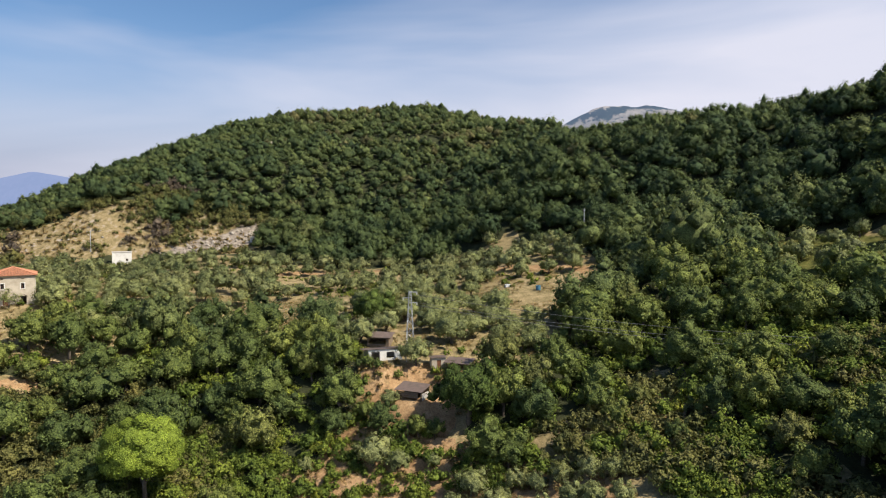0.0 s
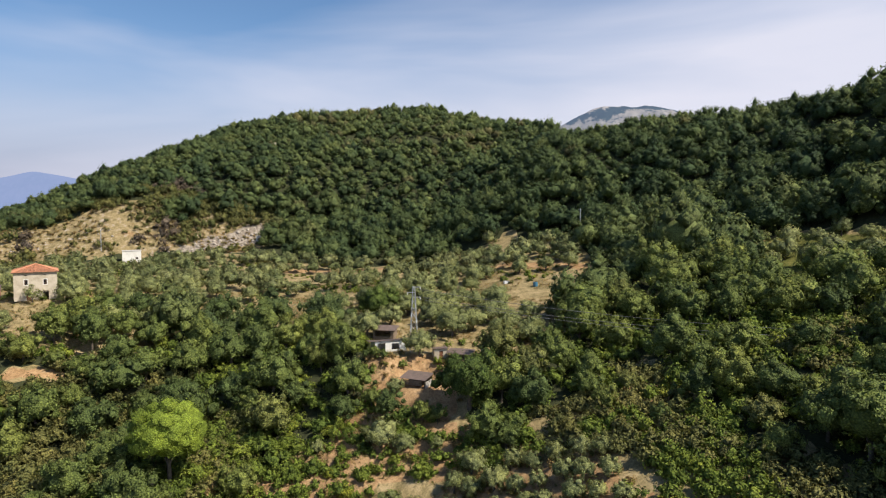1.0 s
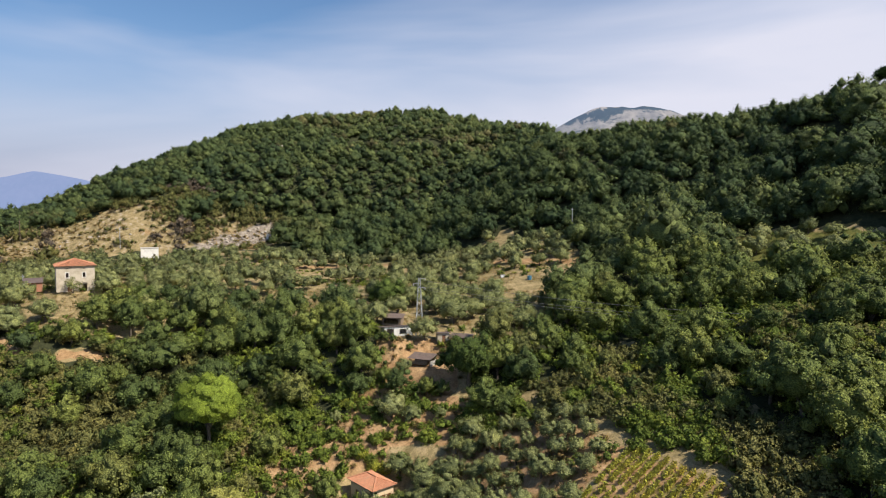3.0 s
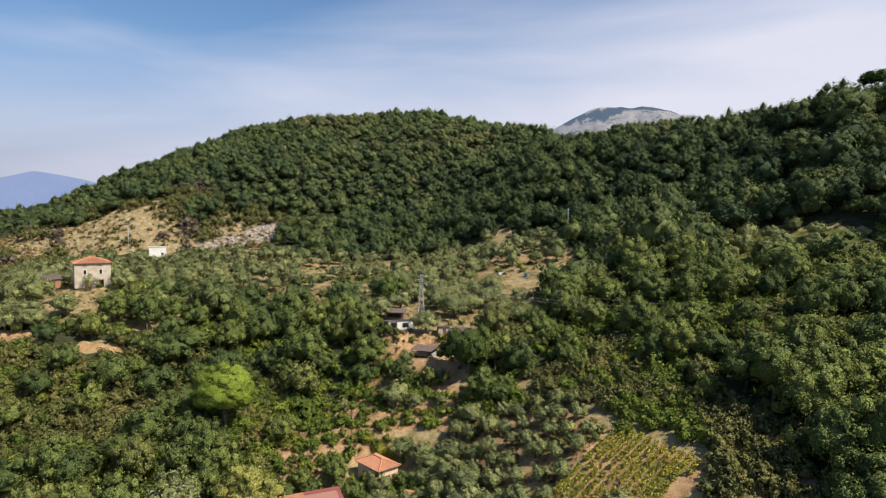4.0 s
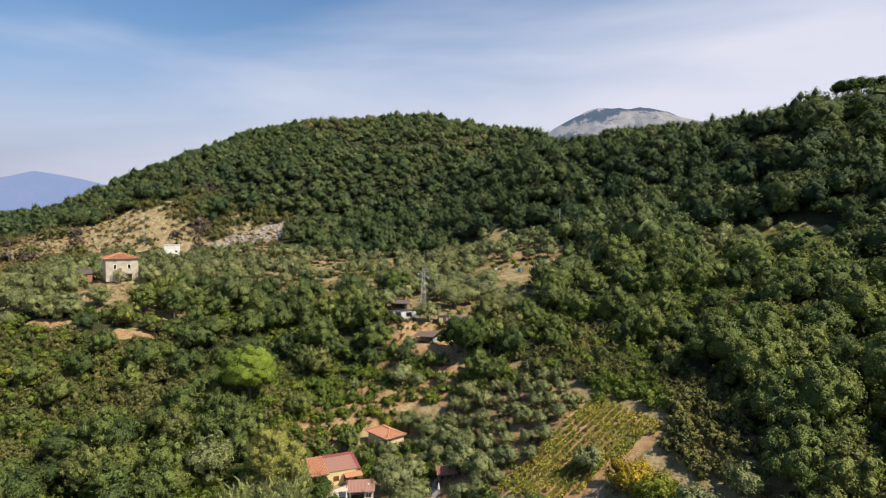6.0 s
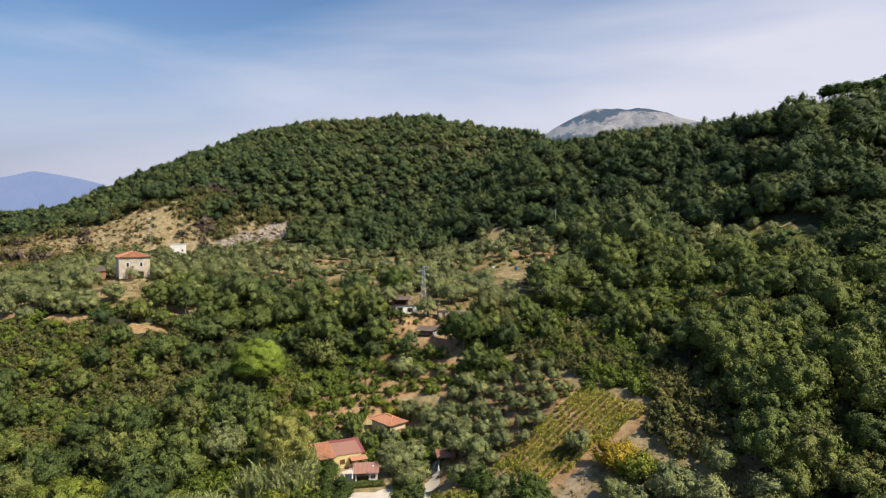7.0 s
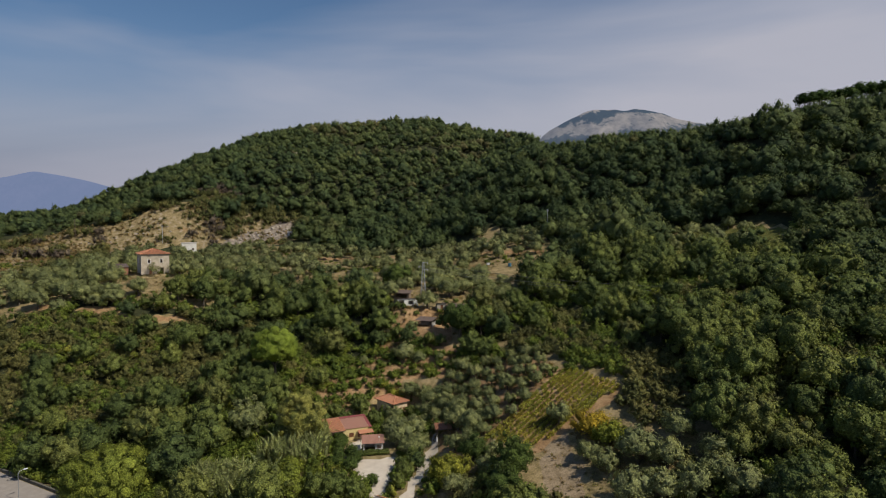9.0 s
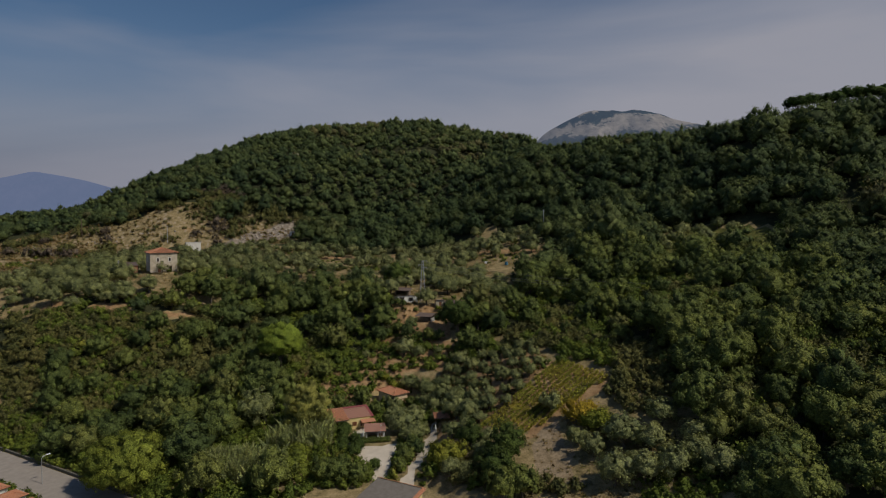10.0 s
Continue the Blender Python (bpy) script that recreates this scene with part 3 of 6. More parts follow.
def build_ground():
    gx = lines((-4200, -900, 300), (-900, -330, 30), (-330, -105, 4), (-105, 85, 1.25), (85, 180, 3), (180, 330, 10), (330, 900, 40), (900, 4200, 300))
    gy = lines((-1500, -200, 130), (-200, 20, 11), (20, 122, 1.25), (122, 300, 2.5), (300, 540, 5), (540, 900, 20), (900, 4700, 200))
    x, y = [a.ravel() for a in np.meshgrid(gx, gy)]
    z = land(x, y)
    n, k = len(gx), len(gy)
    i = (np.arange(k - 1)[:, None] * n + np.arange(n - 1)).ravel()
    quads = np.stack([i, i + 1, i + n + 1, i + n], 1)
    me = bpy.data.meshes.new("ground")
    me.from_pydata(np.stack([x, y, z], 1).tolist(), [], quads.tolist())
    me.polygons.foreach_set("use_smooth", [True] * len(me.polygons))
    me.materials.append(GROUND)
    jx, jy = x + 0.7 * grain(x, y, 3, 11) + 1.5 * grain(x, y, 8, 15), y + 0.7 * grain(x, y, 3, 12) + 1.5 * grain(x, y, 8, 16)
    ux, uy = x + 0.4 * grain(x, y, 3, 11), y + 0.4 * grain(x, y, 3, 12)
    slope = inside(x + 4 * grain(x, y, 11, 9), y + 4 * grain(x, y, 11, 10), DRY_SLOPE)
    earth = 0.58 * inside(jx, jy, TERRACES) + 0.68 * inside(jx, jy, GROVE) + 0.35 * inside(jx, jy, PLATEAU) + 0.42 * slope
    earth = np.maximum(earth, 0.75 * (np.hypot(jx + 78, jy - 137) < 7) + 0.8 * (near_line(jx, jy, [(23.4, 63.0), (14.6, 56.2), (5.6, 49.6)]) < 0.8))
    earth = np.maximum(earth, 0.8 * (near_line(jx, jy, [(32.2, 50.2), (22.4, 45.0), (14.6, 40.8)]) < 0.8))
    earth = np.maximum(earth, 0.7 * (near_line(jx, jy, EARTH_BANK) < 1.9 * (grain(x, y, 5, 17) > -0.1)))
    earth = np.maximum(earth, 0.75 * (near_line(jx, jy, [(18, 96), (28, 88), (34, 74), (36, 62)]) < 1.5) + 0.8 * (near_line(jx, jy, [(-60, 205), (-20, 208), (20, 165), (45, 150)]) < 1.6))
    for trail in (TERRACE_TRAIL, WEST_TRAIL):
        earth = np.maximum(earth, 0.85 * (near_line(ux, uy, trail) < 0.75))
    green = 0.62 * inside(jx, jy, MEADOW) + 0.5 * inside(jx, jy, WEST_FIELD) + 0.4 * inside(jx, jy, HOMESTEAD) + 0.26 * inside(jx, jy, PLATEAU) + 0.2 * inside(jx, jy, GROVE) + 0.3 * inside(jx, jy, NEAR_FIELD)
    green = np.maximum(green, 0.5 * inside(jx, jy, VINE_PLOT) + 0.25 * inside(jx, jy, TERRACES))
    earth = np.maximum(earth, 0.62 * inside(x, y, VINE_PLOT))
    rock = 0.75 * inside(x + 3 * grain(x, y, 5, 13), y + 3 * grain(x, y, 5, 14), WHITE_ROCK) + 0.4 * slope
    gravel = np.maximum.reduce([1.0 * inside(ux, uy, CAR_PARK), 1.0 * (near_line(ux, uy, LANE) < 1.05), 1.0 * (near_line(ux, uy, YARD_WALK) < 1.2)])
    wild = (y > 20) & ~inside(jx, jy, PLATEAU) & ~inside(jx, jy, WEST_GROVE)
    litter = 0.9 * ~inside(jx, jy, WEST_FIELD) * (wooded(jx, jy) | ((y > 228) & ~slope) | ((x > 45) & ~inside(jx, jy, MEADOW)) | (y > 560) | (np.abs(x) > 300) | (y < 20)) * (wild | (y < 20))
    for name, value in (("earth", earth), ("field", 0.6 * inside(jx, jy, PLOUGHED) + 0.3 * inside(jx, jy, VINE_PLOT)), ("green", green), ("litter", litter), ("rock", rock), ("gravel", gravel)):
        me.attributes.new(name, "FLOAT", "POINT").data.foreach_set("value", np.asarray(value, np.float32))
    tagged(new("ground", me), "hilly valley ground of dry grass, bare earth and leaf litter", "ground", kind="structure")


def build_mountain(name, material, label, x0, x1, y0, depth, foot, crest, seed, rough):
    """A far range: a crest line of heights over its length, falling away to both sides."""
    gx, gy = np.linspace(x0, x1, 260), np.linspace(-1, 1, 70)
    x, v = [a.ravel() for a in np.meshgrid(gx, gy)]
    s = (x - x0) / (x1 - x0)
    top = hermite([a for a, _ in crest], [b for _, b in crest], s)
    fall = 1 - np.abs(v) ** 1.3
    z = foot + (top - foot) * fall
    z += rough * (grain(x, v * depth, depth * 0.35, seed) + 0.5 * grain(x, v * depth, depth * 0.13, seed + 1) + 0.25 * grain(x, v * depth, depth * 0.05, seed + 2)) * (0.15 + fall * (1 - fall) * 3)
    n, k = len(gx), len(gy)
    i = (np.arange(k - 1)[:, None] * n + np.arange(n - 1)).ravel()
    me = solid(name, np.stack([x, y0 + v * depth, z], 1), np.stack([i, i + 1, i + n + 1, i + n], 1), material, True)
    tagged(new(name, me), label, "mountain", kind="structure")


build_ground()
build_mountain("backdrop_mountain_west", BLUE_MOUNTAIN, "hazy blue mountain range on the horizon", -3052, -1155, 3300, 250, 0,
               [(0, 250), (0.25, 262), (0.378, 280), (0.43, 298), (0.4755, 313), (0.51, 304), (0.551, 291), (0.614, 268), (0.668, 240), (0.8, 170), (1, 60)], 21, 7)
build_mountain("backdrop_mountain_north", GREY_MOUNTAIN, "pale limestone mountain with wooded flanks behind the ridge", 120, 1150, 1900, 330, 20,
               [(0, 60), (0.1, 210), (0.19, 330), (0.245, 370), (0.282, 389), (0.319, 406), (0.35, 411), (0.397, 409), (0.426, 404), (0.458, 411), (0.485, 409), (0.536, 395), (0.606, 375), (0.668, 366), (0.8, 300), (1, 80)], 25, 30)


# ---------------------------------------------------------------- plants
rng = np.random.default_rng(7)


def blob(rounds):
    """A unit ball of triangles: an octahedron, or an icosahedron."""
    if rounds == 0:
        v = np.array([(1, 0, 0), (-1, 0, 0), (0, 1, 0), (0, -1, 0), (0, 0, 1), (0, 0, -1)], float)
        return v, np.array([(0, 2, 4), (2, 1, 4), (1, 3, 4), (3, 0, 4), (2, 0, 5), (1, 2, 5), (3, 1, 5), (0, 3, 5)])
    bm = bmesh.new()
    bmesh.ops.create_icosphere(bm, subdivisions=rounds, radius=1)
    out = np.array([v.co for v in bm.verts]), np.array([[v.index for v in f.verts] for f in bm.faces])
    bm.free()
    return out


def leaves(points, outward, size, stretch=1.0, wild=0.7, up=0.0, single=False):
    """Small leafy sprays at points, facing more or less outward."""
    n = len(points)
    face = outward + wild * rng.normal(size=(n, 3)) * 0.6 + (0, 0, up)
    face /= np.linalg.norm(face, axis=1)[:, None] + 1e-9
    a = np.cross(face, rng.normal(size=(n, 3)))
    a /= np.linalg.norm(a, axis=1)[:, None] + 1e-9
    b = np.cross(face, a)
    s = size * rng.uniform(0.55, 1.35, (n, 1))
    if single:
        v = np.stack([points + a * s * stretch, points - a * s * 0.6 + b * s * 0.8, points - a * s * 0.6 - b * s * 0.8], 1).reshape(-1, 3)
        return v, np.arange(3 * n).reshape(-1, 3)
    fold = face * s * 0.25
    v = np.stack([points + a * s * stretch - fold, points + b * s * 0.62, points - a * s * stretch - fold, points - b * s * 0.62], 1).reshape(-1, 3)
    k = 4 * np.arange(n)[:, None]
    return v, np.concatenate([k + (0, 1, 2), k + (0, 2, 3)])


def crown(radius, height, base, lumps, per_lump, size, core=1, lump=0.42, flat=0.0, wild=0.7, stretch=1.0, single=False, up=0.0, uneven=0.22, filled=0.8, rough=0.24, puff=0.4, heart=2):
    """A crown of leafy clumps round a dense heart, from base up to base + height."""
    half = height / 2
    order = np.arange(lumps)
    gold = order * 2.39996 + rng.uniform(0, 6) + rng.normal(0, 0.25, lumps)
    zz = np.clip(1 - 1.55 * (order + 0.5) / lumps + rng.normal(0, 0.1, lumps), -0.7, 1)
    ring = np.sqrt(np.clip(1 - zz**2, 0, 1))
    d = np.stack([np.cos(gold) * ring, np.sin(gold) * ring, zz], 1)
    r = radius * lump * rng.uniform(0.6, 1.35, lumps)
    squeeze = 1 - lump * 0.8
    skew = 1 + uneven * np.sin(gold * 0.37 + rng.uniform(0, 6))  # one side of a crown reaches further than the other
    c = d * (radius, radius, half) * squeeze * (skew * rng.uniform(1 - uneven, 1 + uneven, lumps))[:, None] + (0, 0, base + half)
    c[:, 2] = np.maximum(c[:, 2], base + r * 0.5)
    pieces, facing = [], []
    ball, tri = blob(core)
    still = ball / np.linalg.norm(ball, axis=1)[:, None]
    if heart:
        mass, web = blob(heart)
        swell = rng.uniform(0.8, 1.05, (len(mass), 1)) * squeeze * 0.94
        pieces.append((mass * swell * (radius, radius, half * 0.94) + (0, 0, base + half), web))
        facing.append(mass + (0, 0, 0.15))
    for k in range(lumps):
        body = ball * rng.uniform(1 - rough, 1 + rough * 0.7, (len(ball), 1)) * rng.uniform(0.8, 1.2, 3)
        pieces.append((body * (r[k] * filled * 0.86, r[k] * filled * 0.86, r[k] * filled * 0.86 * (1 - flat)) + c[k], tri))
        facing.append(still * puff + d[k] * (1.1 - puff) + (0, 0, 0.1))
    n = lumps * per_lump
    at = np.repeat(order, per_lump)
    o = rng.normal(size=(n, 3)) + d[at] * 0.75 + (0, 0, 0.25)
    o /= np.linalg.norm(o, axis=1)[:, None]
    p = c[at] + o * r[at][:, None] * rng.uniform(0.8, 1.3, (n, 1)) * (1, 1, 1 - flat)
    middle = p - (0, 0, base + half * 0.7)
    middle /= np.linalg.norm(middle, axis=1)[:, None] + 1e-9
    out = puff * o + (1.2 - puff) * middle
    pieces.append(leaves(p, out, size, stretch, wild * 0.65, up, single))
    facing.append(np.repeat(out + rng.normal(0, 0.5, (n, 3)), 3 if single else 4, 0))
    facing = np.concatenate(facing)
    return (*join(*pieces), facing / (np.linalg.norm(facing, axis=1)[:, None] + 1e-9))


def stem(height, girth, limbs, spread, lean=0.15):
    """A trunk with limbs that reach up into the crown."""
    bend = rng.normal(0, lean, 2)
    pts = [(0, 0, -0.5), (0.05, 0, height * 0.25), (bend[0] * 0.5, bend[1] * 0.5, height * 0.6), (bend[0], bend[1], height)]
    parts = [tube(pts, [girth * 1.25, girth, girth * 0.8, girth * 0.4], 7)]
    for k in range(limbs):
        a = 2 * math.pi * k / limbs + rng.uniform(-0.4, 0.4)
        z = height * rng.uniform(0.4, 0.65)
        tip = np.array([math.cos(a) * spread, math.sin(a) * spread, height * rng.uniform(1.0, 1.25)])
        mid = np.array([math.cos(a) * spread * 0.45, math.sin(a) * spread * 0.45, (z + tip[2]) / 2 - 0.2])
        parts.append(tube([(bend[0] * 0.4, bend[1] * 0.4, z), mid, tip], [girth * 0.5, girth * 0.35, girth * 0.12], 5))
    return join(*parts)


def tree(name, label, category, group, crown_arrays, stem_arrays, leaf, at=(0, 0, 0)):
    """One tree: trunk and crown under its own base."""
    base = empty(name, pose(*at))
    child("trunk", tri_mesh("trunk", *stem_arrays, BARK), base)
    v, t, facing = crown_arrays
    child("crown", tri_mesh("crown", v, t, leaf, None, facing), base)
    return tagged(base, label, category, group)


def on_land(x, y, sink=0.1):
    return float(land([x], [y])[0]) - sink


def stand(x, y, turn=None, size=1.0, tall=1.0):
    """A pose on the ground, turned and scaled."""
    turn = rng.uniform(0, 360) if turn is None else turn
    return pose(x, y, on_land(x, y), 0, 0, turn), (size, size, size * tall)


def plant_copies(kinds, spots, sizes, tall=(0.9, 1.15)):
    """Copies of a few built trees, each with its own turn and size; the built ones take the first spots."""
    made = []
    for n, ((x, y), s) in enumerate(zip(spots, sizes)):
        m, scale = stand(x, y, None, s, rng.uniform(*tall))
        ob = kinds[n] if n < len(kinds) else copy_thing(kinds[int(rng.integers(len(kinds)))], m)
        ob.matrix_basis = m
        ob.scale = scale
        made.append(ob)
    return made


def scatter(x0, x1, y0, y1, gap, keep, jitter=0.42):
    """Loose rows of plan positions about gap apart, where keep(x, y) holds."""
    gx, gy = np.meshgrid(np.arange(x0, x1, gap), np.arange(y0, y1, gap))
    gx = gx + (np.arange(gx.shape[0])[:, None] % 2) * gap * 0.5
    x, y = gx.ravel() + rng.uniform(-jitter, jitter, gx.size) * gap, gy.ravel() + rng.uniform(-jitter, jitter, gx.size) * gap
    k = keep(x, y)
    return x[k], y[k]


def joined_plants(name, label, category, protos, x, y, size, leaf, tint=None, tall=(0.85, 1.2), sink=0.15):
    """What nobody could count, as one object of many plants."""
    z = land(x, y) - sink
    which, turn = rng.integers(len(protos), size=len(x)), rng.uniform(0, 2 * np.pi, len(x))
    tint = rng.uniform(0, 1, len(x)) if tint is None else tint
    high = size * rng.uniform(*tall, len(x))
    verts, tris, plant, facing, n = [], [], [], [], 0
    for p, (pv, pt, *out) in enumerate(protos):
        out = out[0] if out else np.tile((0.0, 0.0, 1.0), (len(pv), 1))
        for k in np.flatnonzero(which == p):
            c, s = math.cos(turn[k]) * size[k], math.sin(turn[k]) * size[k]
            verts.append(np.stack([pv[:, 0] * c - pv[:, 1] * s + x[k], pv[:, 0] * s + pv[:, 1] * c + y[k], pv[:, 2] * high[k] + z[k]], 1))
            facing.append(np.stack([out[:, 0] * c - out[:, 1] * s, out[:, 0] * s + out[:, 1] * c, out[:, 2] * size[k]], 1) / size[k])
            tris.append(pt + n)
            plant.append(np.full(len(pv), tint[k]))
            n += len(pv)
    me = tri_mesh(name, np.concatenate(verts), np.concatenate(tris), leaf, np.concatenate(plant), np.concatenate(facing))
    return tagged(new(name, me), label, category, kind="stuff")


def clear_of(x, y, spots, gap):
    k = np.ones(len(x), bool)
    for sx, sy, r in spots:
        k &= np.hypot(x - sx, y - sy) > r + gap
    return k


# Trees and buildings that stand apart; the woods keep off them.
SPECIAL = [(39.2, 180.5, 3.5), (40.4, 185.4, 1.0), (-39.6, 81.2, 3.0), (-28.4, 58.6, 4.5), (-25, 51, 2), (-39.5, 60, 3.5), (-57, 40.6, 8), (3.4, 93, 5), (-5.2, 105.5, 2.5), (-12, 76, 4), (-22, 66, 6),
           (-14.5, 60, 3), (-88, 132, 8), (-86.5, 120.5, 4.5), (-84.5, 114.5, 2.5), (-79, 108, 3.0), (-11.5, 109, 6), (-5, 100, 4), (-117, 231, 6), (25.5, 40.5, 5.0), (10.2, 35, 3), (-0.9, 55.0, 2.4), (-6.3, 114, 2), (0.5, 110, 4), (-15, 130, 4)]


# Oaks that stand out singly: plan position and crown radius, place by place.
YARD_OAKS = [(8.6, 93.0, 3.2), (12.9, 88.8, 3.1), (5.6, 85.0, 3.0), (8.4, 82.9, 2.1), (9.7, 84.9, 2.0), (-25.5, 98.5, 2.6), (-22.9, 106.6, 2.8), (-19.0, 106.4, 3.2), (-16.7, 98.0, 3.2),
             (-17.1, 94.3, 2.5), (-9.6, 92.7, 2.2), (-12.6, 96.3, 1.8), (-4.0, 91.2, 1.7), (9.0, 104.5, 3.9), (17.6, 105.0, 3.0), (13.2, 96.5, 2.8), (18.5, 98.0, 2.8), (22.6, 93.2, 2.6)]
SHED_BUSHES = [(-14.4, 103.6, 0.8), (-12.8, 103.2, 0.9), (-11.2, 102.8, 0.8), (-8.0, 103.6, 0.7), (-6.8, 92.2, 1.2), (-1.6, 90.6, 1.2), (-12.4, 100.4, 0.5), (-10.6, 99.2, 0.45), (-3.4, 102.6, 0.5), (-1.2, 103.4, 0.55)]
WEST_EDGE_OAKS = [(-30.4, 101.9, 4.2), (-36.0, 114.2, 4.0), (-31.3, 115.5, 3.6), (-28.9, 120.6, 3.2), (-36.8, 102.0, 3.4), (-32.3, 97.6, 2.8), (-41.6, 113.5, 4.4), (-39.0, 125.3, 4.4), (-47.9, 110.0, 3.6),
                  (-48.2, 116.5, 3.8), (-51.9, 137.0, 4.0), (-42.7, 95.0, 3.6), (-47.5, 101.5, 3.3), (-25.5, 110.5, 3.0), (-24.0, 116.0, 3.2), (-20.5, 113.0, 2.8)]
FARM_OAKS = [(-75.4, 104.3, 2.9), (-74.0, 110.8, 3.6), (-71.9, 116.2, 3.8), (-67.2, 111.5, 3.8), (-61.0, 108.8, 3.1), (-64.5, 117.8, 3.6), (-58.7, 130.0, 3.9), (-58.4, 117.7, 3.4), (-65.9, 129.4, 3.5), (-70.5, 124.0, 3.0), (-80.5, 105.4, 1.5), (-70.2, 104.6, 2.0), (-85.0, 103.4, 1.3), (-66.4, 104.2, 1.7), (-62.5, 103.0, 2.4), (-91.5, 104.6, 1.2)]
HEATH_OAKS = [(-74.5, 92.8, 2.9), (-64.5, 90.6, 3.9), (-75.7, 86.4, 3.0), (-64.7, 84.2, 2.5), (-56.6, 91.8, 4.0), (-62.6, 97.0, 2.5), (-48.6, 87.1, 3.2), (-76.6, 80.5, 2.5), (-84.9, 83.8, 3.0), (-51.0, 98.0, 3.0),
              (-92.0, 80.0, 3.0), (-89.0, 73.5, 3.2), (-80.5, 74.5, 2.6)]
PINE_OAKS = [(-49.6, 82.8, 3.8), (-44.2, 76.5, 3.5), (-51.6, 77.2, 3.4), (-39.3, 72.2, 3.5), (-43.0, 69.6, 3.3), (-53.3, 72.0, 2.6), (-62.8, 73.3, 2.6), (-36.4, 70.0, 3.0), (-58.5, 68.0, 3.3), (-49.0, 68.5, 3.4), (-37.0, 66.0, 2.4)]
HOME_TREES = [(-24.4, 73.1, 2.2), (-19.3, 74.0, 2.0), (-7.9, 71.9, 1.3), (-15.4, 69.2, 1.8), (-22.4, 71.0, 1.7), (-17.6, 71.8, 1.6), (-26.4, 69.5, 1.9), (-9.8, 68.8, 1.4), (-5.6, 46.6, 1.5), (-6.0, 49.6, 1.6), (-7.4, 43.4, 1.6), (-8.3, 39.6, 1.4), (-7.8, 46.6, 1.3), (-18.6, 38.6, 2.7), (-21.6, 38.6, 2.3), (-15.4, 37.4, 1.8), (11.5, 25.5, 2.7), (8.5, 25.0, 2.7)]
EAST_OAKS = [(36.0, 114.9, 4.4), (46.0, 122.3, 5.0), (46.1, 134.0, 4.6), (57.8, 128.2, 4.0), (44.0, 107.4, 3.3), (49.7, 104.3, 3.2), (24.4, 109.3, 4.4), (28.9, 103.8, 3.8), (35.7, 93.0, 3.9), (38.1, 87.0, 3.4), (43.0, 87.3, 3.8), (54.4, 115.1, 3.6),
             (55.5, 107.6, 4.0), (57.6, 100.3, 3.8), (63.2, 107.2, 3.6), (63.1, 98.0, 3.7), (69.7, 101.1, 3.6), (53.3, 86.1, 2.8)]
BANK_OAKS = [(38.6, 77.9, 3.3), (42.4, 75.0, 3.0), (34.0, 78.6, 2.4), (21.4, 88.9, 2.3), (27.1, 87.3, 1.9), (22.7, 83.0, 1.8), (28.2, 76.0, 1.3), (38.3, 69.6, 2.2), (43.6, 65.0, 3.2), (46.0, 71.0, 2.7), (37.2, 63.6, 2.3), (41.5, 33, 3.8),
             (45, 30, 3.7), (42.2, 27.5, 2.8), (48.5, 25.5, 3.4), (44, 36.5, 3.4), (50.5, 20.5, 3.1), (46, 20, 2.5)]
ROAD_OAKS = [(-87.5, 68.5, 2.9), (-80.2, 63.4, 3.2), (-74.0, 61.5, 2.8), (-67.6, 66.6, 3.2), (-61.6, 68.6, 3.3), (-54.0, 60.8, 3.6), (-59.4, 58.0, 3.7), (-46.0, 53.0, 3.2), (-50.4, 50.4, 3.4), (-53.6, 55.0, 3.4), (-47.6, 60.4, 3.2), (-66.4, 60.8, 2.7), (-43.6, 57.6, 2.6), (-84.0, 72.6, 2.4)]
HAND_PLANTED = [[(-28, 58), (-28, 112), (30, 112), (36, 94), (34, 60)], [(-82, 99), (-62, 99), (-62, 124), (-82, 124)], [(-57, 64), (-57, 97), (-30, 97), (-30, 64)], [(33, 60), (33, 114), (52, 114), (71, 104), (71, 95), (48, 60)]]
OPEN_SLOPE = [(-37, 96), (-27, 96), (-22, 92), (-26, 78), (-33, 74), (-36, 80)]


